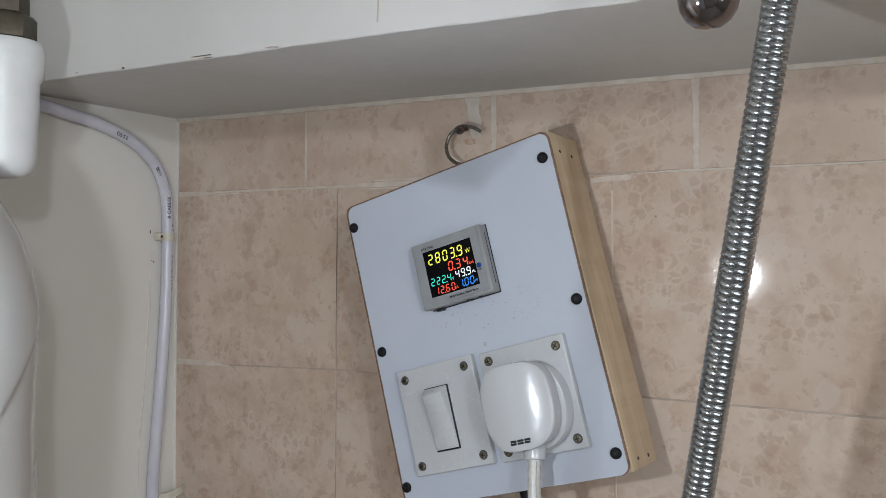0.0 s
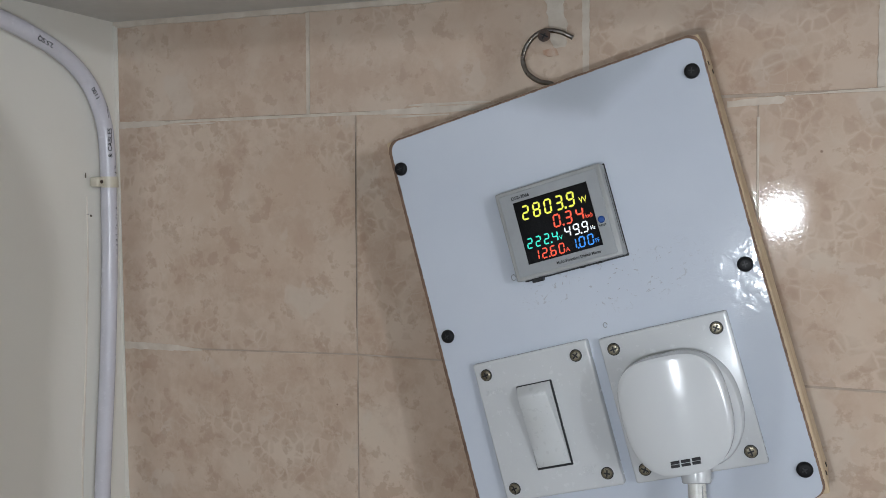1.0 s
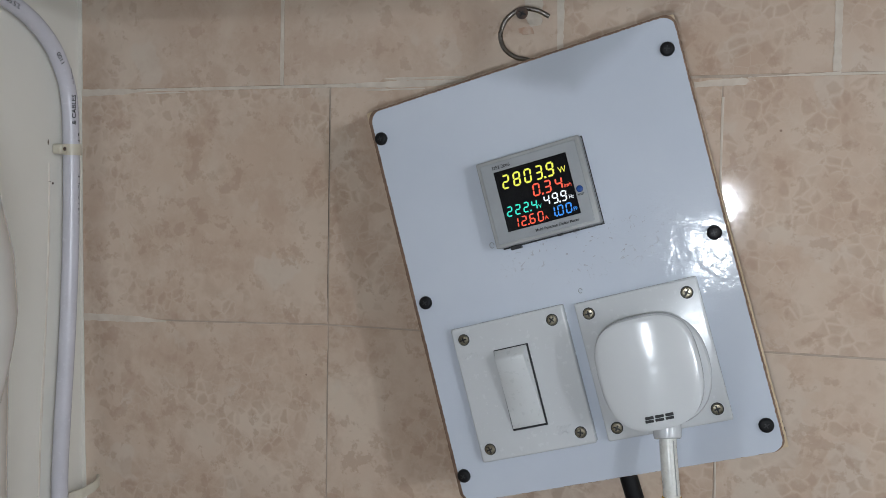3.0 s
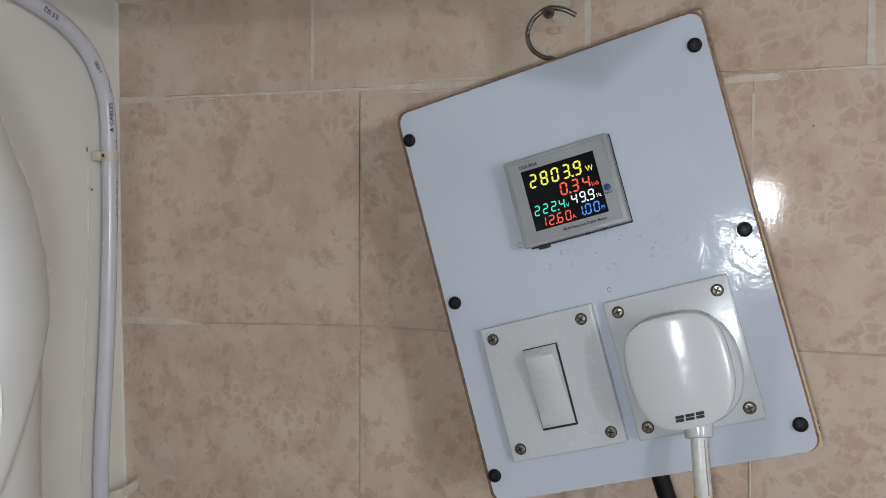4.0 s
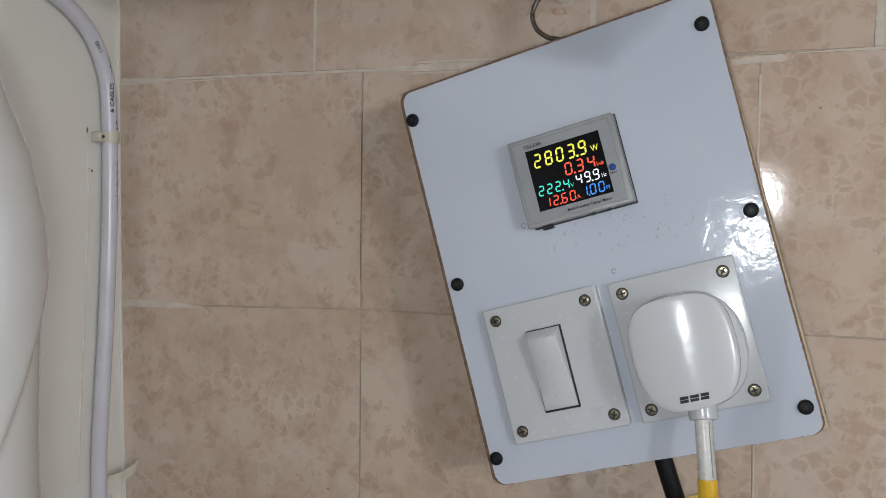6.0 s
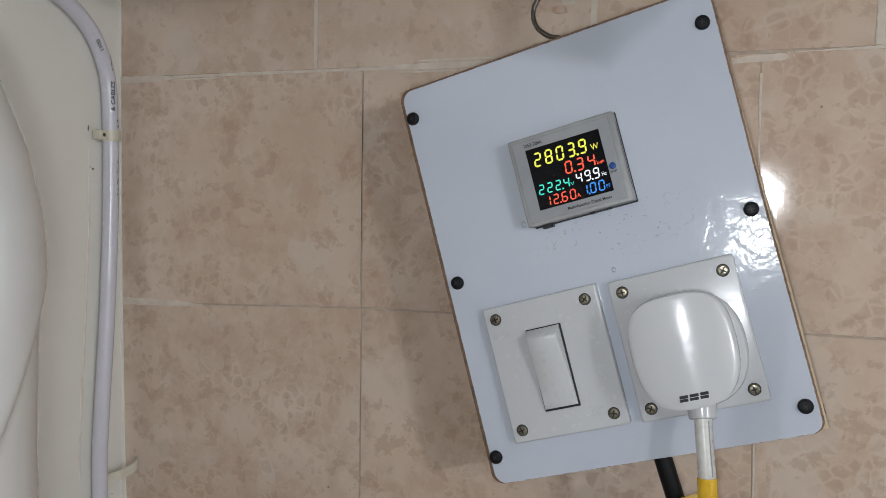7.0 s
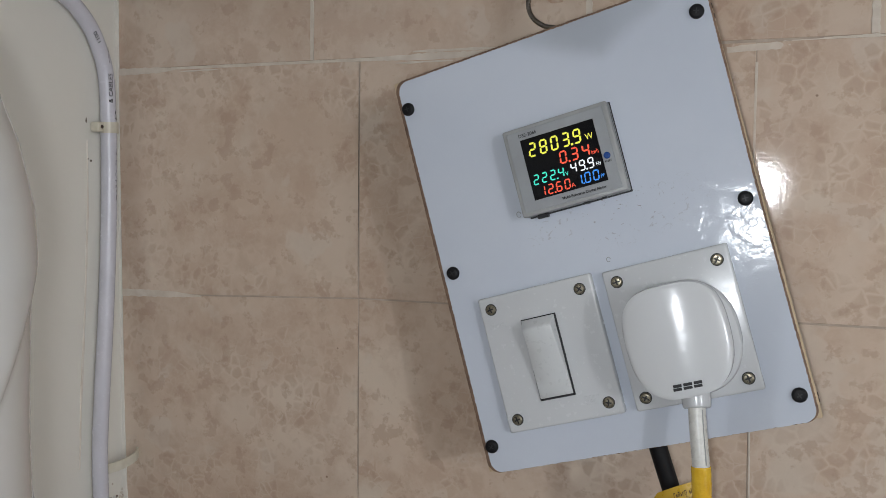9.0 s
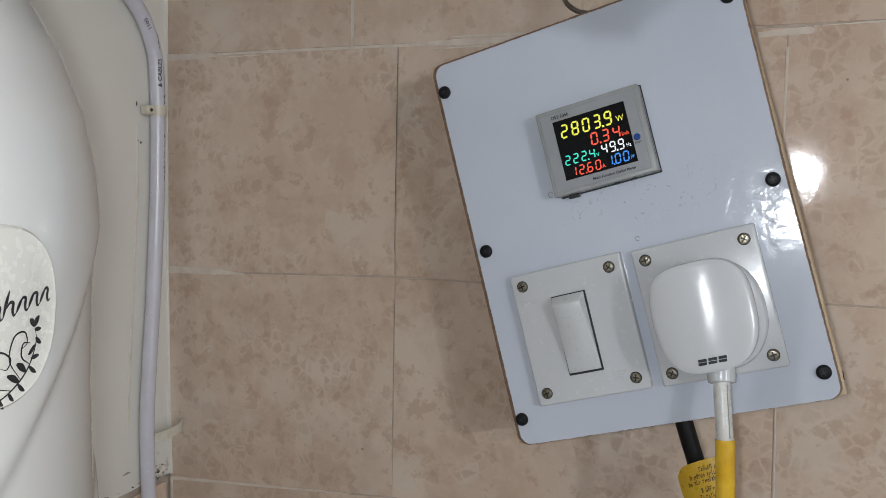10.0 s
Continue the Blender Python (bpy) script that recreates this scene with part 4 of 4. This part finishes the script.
clip = thing("cable_clip", "yellowed plastic clip nailed over the cable", "cable clip", "clips on the corner cable")
part("strap", saddle(0.0078, -0.0210, 1.7425, 0.0100), CLIP, clip)
part("boss", box(0.0002, 0.0105, -0.0370, -0.0275, 1.7378, 1.7472, 0.0022, 3), CLIP, clip)
part("nail", disc(0, 0, 0.0017, 0, 0.0012, 0.0005), RUST, clip, "dark nail head", True, Matrix.Translation((0.0100, -0.0325, 1.7428)) @ Matrix.Rotation(radians(90), 4, "Y"))
loose = thing("cable_clip", "yellowed plastic clip sprung loose from the cable", "cable clip", "clips on the corner cable")


def loose_strap():
    rows = []
    bm = bmesh.new()
    path = spline([(0.012, -0.034, 1.4240), (0.020, -0.024, 1.4265), (0.024, -0.012, 1.4300), (0.022, -0.004, 1.4325), (0.016, 0.0006, 1.4310)], 5)
    for p in path:
        rows.append([bm.verts.new((p.x + dx, p.y, p.z + dz)) for dx, dz in ((0, -0.0045), (0, 0.0045), (-0.0018, 0.0045), (-0.0018, -0.0045))])
    for a, b in zip(rows, rows[1:]):
        for j in range(4):
            bm.faces.new((a[j], a[(j + 1) % 4], b[(j + 1) % 4], b[j]))
    bm.faces.new(rows[0])
    bm.faces.new(rows[-1][::-1])
    bmesh.ops.recalc_face_normals(bm, faces=bm.faces[:])
    return bm


part("strap", loose_strap(), CLIP, loose)

# ---- the water heater on the side wall ----
AXIS = Vector((0.175, -0.495))
heater = thing("water_heater", "glossy white storage water heater with a swooping seam, wall-mounted", "water heater", "", Matrix.Translation((0.0, -0.495, 1.2)))
hb = heater.matrix_basis.inverted()
PROFILE = [(1.150, 0.02), (1.155, 0.07), (1.165, 0.105), (1.19, 0.132), (1.23, 0.148), (1.30, 0.155), (1.45, 0.1565), (1.60, 0.1560), (1.64, 0.1572), (1.667, 0.1585), (1.690, 0.1572), (1.716, 0.1522), (1.743, 0.1430), (1.764, 0.1315), (1.785, 0.1150), (1.805, 0.0950), (1.820, 0.070), (1.828, 0.035), (1.830, 0.004)]


def heater_radius(z):
    for (a, p), (b, q) in zip(PROFILE, PROFILE[1:]):
        if z <= b:
            f = max(0.0, (z - a) / (b - a))
            return p + (q - p) * f
    return PROFILE[-1][1]


def seam_height(deg):
    """The swoop: a curve that climbs round the body."""
    return 1.580 + 0.00267 * (deg - 8.0) - 0.0000058 * (deg - 8.0) ** 2 if deg > -50 else 1.43


def surface(deg, z, off=0.0):
    gap = z - seam_height(deg)
    step = 0.0026 / (1 + math.exp(-max(-40.0, min(40.0, gap / 0.0016)))) - 0.0013
    groove = -0.0022 * math.exp(-(gap / 0.0022) ** 2)
    gap2 = z - seam_height(deg) + 0.127
    step2 = 0.003 / (1 + math.exp(-max(-40.0, min(40.0, gap2 / 0.002))))
    r = heater_radius(z) + (step + groove - step2 * 0.75 if 1.2 < z < 1.8 else 0.0) + off
    a = radians(deg)
    return hb @ Vector((AXIS.x + r * math.cos(a), AXIS.y + r * math.sin(a), z))


def heater_shell():
    bm = bmesh.new()
    zs = [1.150, 1.152, 1.155, 1.16, 1.165, 1.175, 1.19, 1.21, 1.23, 1.26, 1.30, 1.35] + [1.38 + 0.0022 * k for k in range(160)] + [1.735 + 0.004 * k for k in range(18)] + [1.81, 1.815, 1.82, 1.825, 1.828, 1.83]
    degs = [-180 + 2.0 * k for k in range(180)]
    rows = [[bm.verts.new(surface(d, z)) for d in degs] for z in zs]
    for a, b in zip(rows, rows[1:]):
        for k in range(180):
            bm.faces.new((a[k], a[(k + 1) % 180], b[(k + 1) % 180], b[k]))
    bm.faces.new(rows[0][::-1])
    bm.faces.new(rows[-1])
    bmesh.ops.smooth_vert(bm, verts=bm.verts[:], factor=0.5, use_axis_x=True, use_axis_y=True, use_axis_z=True)
    return bm


part("shell", heater_shell(), HEATER, heater, "glossy white shell")
part("bracket", box(-0.001, 0.03, -0.09, 0.09, 0.15, 0.45, 0.004, 2), PVC, heater, "white wall bracket")


def badge():
    bm = bmesh.new()
    rings = []
    for s, off in ((1.0, -0.0005), (1.0, 0.0008), (0.97, 0.0016), (0.94, 0.0012), (0.7, 0.0010), (0.4, 0.0010), (0.12, 0.0010)):
        rings.append([surface(6.4 + 10.6 * s * x, 1.644 + 0.0310 * s * y, 0.0016 + off) for x, y in superellipse(1, 1, 2.2, 48)])
    return lathe_stack(rings)


plate_ob = part("badge", badge(), HEATER_PLATE, heater, "ivory oval badge with dark script and a floral ornament")


def stroke(line, width, name, off=0.0031):
    """A flat dark stroke laid on the badge: points are degrees and heights."""
    pts = spline([(d, z, 0) for d, z in line], 6)
    bm = bmesh.new()
    rows = []
    for k, p in enumerate(pts):
        q = pts[min(k + 1, len(pts) - 1)] - pts[max(k - 1, 0)]
        q = Vector((q.x * 0.00275, q.y, 0)).normalized()
        w = width * math.sin(math.pi * (0.12 + 0.80 * k / (len(pts) - 1)))
        side = Vector((-q.y / 0.00275, q.x, 0)) * w / 2
        rows.append([bm.verts.new(surface((p + side).x, (p + side).y, off)), bm.verts.new(surface((p - side).x, (p - side).y, off))])
    for a, b in zip(rows, rows[1:]):
        bm.faces.new((a[0], a[1], b[1], b[0]))
    return part(name, bm, INK, plate_ob, "", False)


for k, tall in enumerate((0.0046, 0.0050, 0.0044, 0.0048, 0.0088, 0.0046, 0.0050, 0.0044)):
    d = -1.8 + 2.15 * k
    low = 1.6440 + 0.00036 * (d - 6.4)
    stroke([(d, low), (d + 0.5, low + tall * 0.55), (d + 1.0, low + tall)], 0.0014, "script_stroke")
    stroke([(d + 0.5, low + 0.0028), (d + 1.1, low + 0.0046), (d + 1.6, low + 0.0042), (d + 1.5, low + 0.0018), (d + 1.7, low), (d + 2.2, low + 0.0008)], 0.0013, "script_stroke")
for line in (
    [(2.0, 1.6165), (5.6, 1.6160), (8.8, 1.6195), (11.2, 1.6250), (12.6, 1.6330), (12.3, 1.6385)],
    [(8.0, 1.6185), (5.2, 1.6215), (4.4, 1.6280), (6.2, 1.6325), (8.0, 1.6295), (7.4, 1.6262), (6.3, 1.6272)],
    [(9.6, 1.6215), (7.8, 1.6290), (8.6, 1.6365), (10.4, 1.6375), (10.9, 1.6335), (9.9, 1.6318)],
    [(11.4, 1.6255), (9.9, 1.6290), (10.2, 1.6335), (11.6, 1.6330)],
    [(4.0, 1.6160), (1.8, 1.6185), (0.4, 1.6235), (1.4, 1.6270), (2.6, 1.6250)],
    [(5.6, 1.6160), (4.2, 1.6135), (2.6, 1.6140)],
):
    stroke(line, 0.0007, "ornament_stem")
for d, z, u, w, wide in ((12.3, 1.6385, -0.9, 0.0030, 0.0030), (12.3, 1.6385, 0.9, 0.0034, 0.0030), (12.3, 1.6375, 1.3, -0.0004, 0.0022), (12.5, 1.6345, 1.1, -0.0026, 0.0024), (12.3, 1.6320, -1.2, -0.0030, 0.0022), (11.6, 1.6275, 1.6, 0.0004, 0.0022),
                         (11.2, 1.6250, 1.4, -0.0030, 0.0022), (10.6, 1.6235, -1.6, 0.0036, 0.0034), (9.4, 1.6205, -2.0, 0.0034, 0.0032), (9.2, 1.6200, 1.2, -0.0032, 0.0022), (7.6, 1.6180, 0.9, -0.0034, 0.0020), (6.2, 1.6165, 0.6, -0.0034, 0.0020), (4.0, 1.6160, 0.5, -0.0032, 0.0018), (2.4, 1.6165, -1.0, -0.0020, 0.0018)):
    stroke([(d, z), (d + u * 0.5, z + w * 0.6), (d + u, z + w)], wide * 0.75, "ornament_leaf")

# ---- pipe end above the heater ----
pipe_end = thing("pipe_coupling", "white plastic pipe coupling under a tarnished brass nut", "pipe fitting", "", Matrix.Translation((0.186, -0.346, 1.85)))


def turned(profile, n=40, sides=0):
    return lathe_stack([[(r * math.cos(2 * math.pi * k / n), r * math.sin(2 * math.pi * k / n), z) for k in range(n)] for r, z in profile])


part("sleeve", turned([(0.004, -0.0640), (0.012, -0.0630), (0.019, -0.0590), (0.0225, -0.052), (0.0235, -0.045), (0.0245, -0.012), (0.0250, -0.010), (0.0250, 0.012), (0.0275, 0.016), (0.0285, 0.022), (0.0285, 0.036), (0.0270, 0.042), (0.0255, 0.044), (0.010, 0.0445)]), PVC, pipe_end, "white rounded plastic sleeve")
part("nut", turned([(0.020, 0.0435), (0.0225, 0.046), (0.0225, 0.062), (0.020, 0.065), (0.017, 0.066), (0.017, 0.08), (0.012, 0.081)], 6), BRASS_DARK, pipe_end, "tarnished brass hexagon nut")
part("pipe", turned([(0.0135, 0.08), (0.0135, 0.752)], 24), PVC, pipe_end, "white pipe up to the ceiling")

# ---- the steel hose and the chrome shower fitting ----
HOSE_LINE = [Vector((0.7408, -0.2477, 1.8466)).lerp(Vector((0.7019, -0.2242, 1.6068)), f) for f in (-2.6, -1.6, -0.8, -0.3, 0.0, 0.35, 0.7, 1.0, 1.5, 2.2)]
hose = thing("steel_hose", "ribbed stainless steel flexible hose running down past the wall", "hose", "", Matrix.Translation((0.73, -0.26, 1.75)))
ho = hose.matrix_basis.inverted()
hose_line, length = spline(HOSE_LINE, 40), 0.0
even = [hose_line[0]]
for p, q in zip(hose_line, hose_line[1:]):
    count = max(1, round((q - p).length / 0.0004))
    even += [p.lerp(q, (k + 1) / count) for k in range(count)]


def rib(k, n):
    """Interlocked strip: a broad crown and a narrow lip, with a groove after each."""
    f = (k % 10) / 10
    crown = 0.0094 + 0.0003 * math.sin(math.pi * min(1.0, f / 0.62))
    lip = 0.0090 + 0.0004 * math.sin(math.pi * (f - 0.68) / 0.26)
    return crown if f < 0.62 else lip if 0.68 < f < 0.94 else 0.0088


part("ribbed_tube", tube([ho @ p for p in even], 0.0100, 22, 0, rib), HOSE_STEEL, hose, "bright ribbed steel tube")
top = ho @ HOSE_LINE[0]
part("end_nut", tube([top, top + Vector((0.004, 0, 0.03)), top + Vector((0.006, 0.0, 0.158))], 0.013, 24, 4), CHROME, hose, "chrome end nut under the ceiling")
shower = thing("shower_fitting", "rounded chrome end of a shower arm below the ceiling", "shower fitting", "", Matrix.Translation((0.731, -0.357, 1.853)))
part("chrome_dome", turned([(0.002, -0.0145), (0.006, -0.0135), (0.0100, -0.0105), (0.0128, -0.006), (0.0140, 0.0), (0.0142, 0.008), (0.0125, 0.013), (0.009, 0.016), (0.0075, 0.02)]), CHROME, shower, "mirror-bright chrome dome")
part("arm", tube([(0, 0, 0.018), (0.001, 0.0, 0.06), (0.003, 0.004, 0.2), (0.004, 0.01, 0.748)], 0.0075, 18, 6), CHROME, shower, "chrome arm")

on_cable("& CABLES", 1.778, -0.0218, 0, 0.0062)
on_cable("1100", 1.8225, -0.0385, -36, 0.0058)
on_cable("2.5 SQ", 1.8600, -0.094, -72, 0.0058)


def cable_bars(z0, z1, seed):
    """Worn print that can no longer be read: small strokes up the sheath."""
    rng = random.Random(seed)
    z = z0
    while z < z1:
        y = next(a[1] + (b[1] - a[1]) * (z - a[2]) / (b[2] - a[2]) for a, b in zip(CABLE_LINE, CABLE_LINE[1:]) if b[2] <= z <= a[2])
        bm = bmesh.new()
        for k in range(rng.choice((1, 2, 2, 3))):
            a = radians(rng.uniform(2, 20))
            w = rng.choice((0.0007, 0.0007, 0.0026))
            h = 0.0034 if w < 0.001 else 0.0007
            zz, t = z + rng.uniform(0, 0.0025) * (w > 0.001), z + 0.0011 * k
            for f in range(3):
                pts = []
                for g, hh in ((f, 0), (f + 1, 0), (f + 1, 1), (f, 1)):
                    # across the print is along the sheath's girth
                    th = a + (h * g / 3) / 0.0071
                    lift = (t if w < 0.001 else zz) + w * hh
                    pts.append(cb @ Vector((0.0079 + 0.00722 * math.cos(th), y + 0.00722 * math.sin(th), lift)))
                bm.faces.new([bm.verts.new(p) for p in pts])
        part("print_bar", bm, INK, wall_cable, "", False)
        z += rng.choice((0.0045, 0.0045, 0.0052, 0.0075))


cable_bars(1.676, 1.722, 5)
cable_bars(1.744, 1.760, 6)
cable_bars(1.800, 1.810, 7)

# ---- the tiles, one by one ----


def tile_bm(corners, depth, out):
    """A tile from its four front corners, its rim slightly eased. Corners run round it; out is the way it faces."""
    out = Vector(out)
    c = [Vector(p) for p in corners]
    mid = sum(c, Vector()) / 4
    bm = bmesh.new()
    rings = []
    for inset, back in ((0.0, depth), (0.0, 0.0005), (0.0005, 0.0)):
        rings.append([bm.verts.new(p + (mid - p).normalized() * inset * 1.4 - out * back) for p in c])
    for a, b in zip(rings, rings[1:]):
        for k in range(4):
            bm.faces.new((a[k], a[(k + 1) % 4], b[(k + 1) % 4], b[k]))
    bm.faces.new(rings[-1])
    bmesh.ops.recalc_face_normals(bm, faces=bm.faces[:])
    return bm


def north_tile(x00, x10, x11, x01, z00, z10, z11, z01, seed, rolled=False):
    rng = random.Random(seed)
    tip = [rng.uniform(-0.00025, 0.00025) for _ in range(4)]
    pts = [(x00, tip[0], z00), (x10, tip[1], z10), (x11, tip[2], z11), (x01, tip[3], z01)]
    bm = tile_bm(pts, 0.006, (0, -1, 0))
    if rolled:
        # this tile's glaze rolls off towards one edge
        for k in range(1, 13):
            x = x00 + 0.0028 * k + 0.002
            bmesh.ops.bisect_plane(bm, geom=bm.verts[:] + bm.edges[:] + bm.faces[:], plane_co=(x, 0, 0), plane_no=(1, 0, 0))
        for v in bm.verts:
            d = v.co.x - x00
            if d < 0.040 and v.co.y < 0.003:
                v.co.y += 0.030 * (0.034 - d) if d < 0.028 else 0.030 * (0.040 - d) ** 2 / 0.024
            if v.co.y < 0.003:
                v.co.y -= 0.0011
    part("tile", bm, TILE, wall_north, "", rolled)


top_joints = (0.002, 0.2065, 0.4435, 0.641, 0.878, 1.115, 1.352, 1.589, 1.826, 2.063, 2.3, EAST)
for k, (a, b) in enumerate(zip(top_joints, top_joints[1:])):
    g = 0.0013
    north_tile(a + g, b - g, b - g, a + g, line_1(a) + 0.0014, line_1(b) + 0.0014, 1.8885, 1.8885, 100 + k)
lines = [line_1, line_2, line_3] + [lambda x, n=n: line_3(x) - 0.2035 * n for n in range(1, 7)]
for r, (hi, lo) in enumerate(zip(lines, lines[1:])):
    for k in range(8):
        zc_hi, zc_lo = hi(lower_joint(k, 1.6)), lo(lower_joint(k, 1.6))
        a_hi, a_lo = lower_joint(k, zc_hi), lower_joint(k, zc_lo)
        b_hi, b_lo = lower_joint(k + 1, zc_hi), lower_joint(k + 1, zc_lo)
        g, h = 0.00035, 0.0007
        north_tile(a_lo + g, b_lo - g, b_hi - g, a_hi + g, lo(a_lo) + h, lo(b_lo) + h, hi(b_hi) - h, hi(a_hi) - h, 200 + 10 * r + k, r == 0 and k == 2)
for k in range(6):
    for j in range(3):
        y1, z1 = -0.004 - 0.318 * k, 1.368 - 0.2035 * j
        part("tile", tile_bm([(0.0, y1, z1 - 0.2), (0.0, y1 - 0.316, z1 - 0.2), (0.0, y1 - 0.316, z1), (0.0, y1, z1)], 0.004, (1, 0, 0)), TILE, wall_west, "", False)
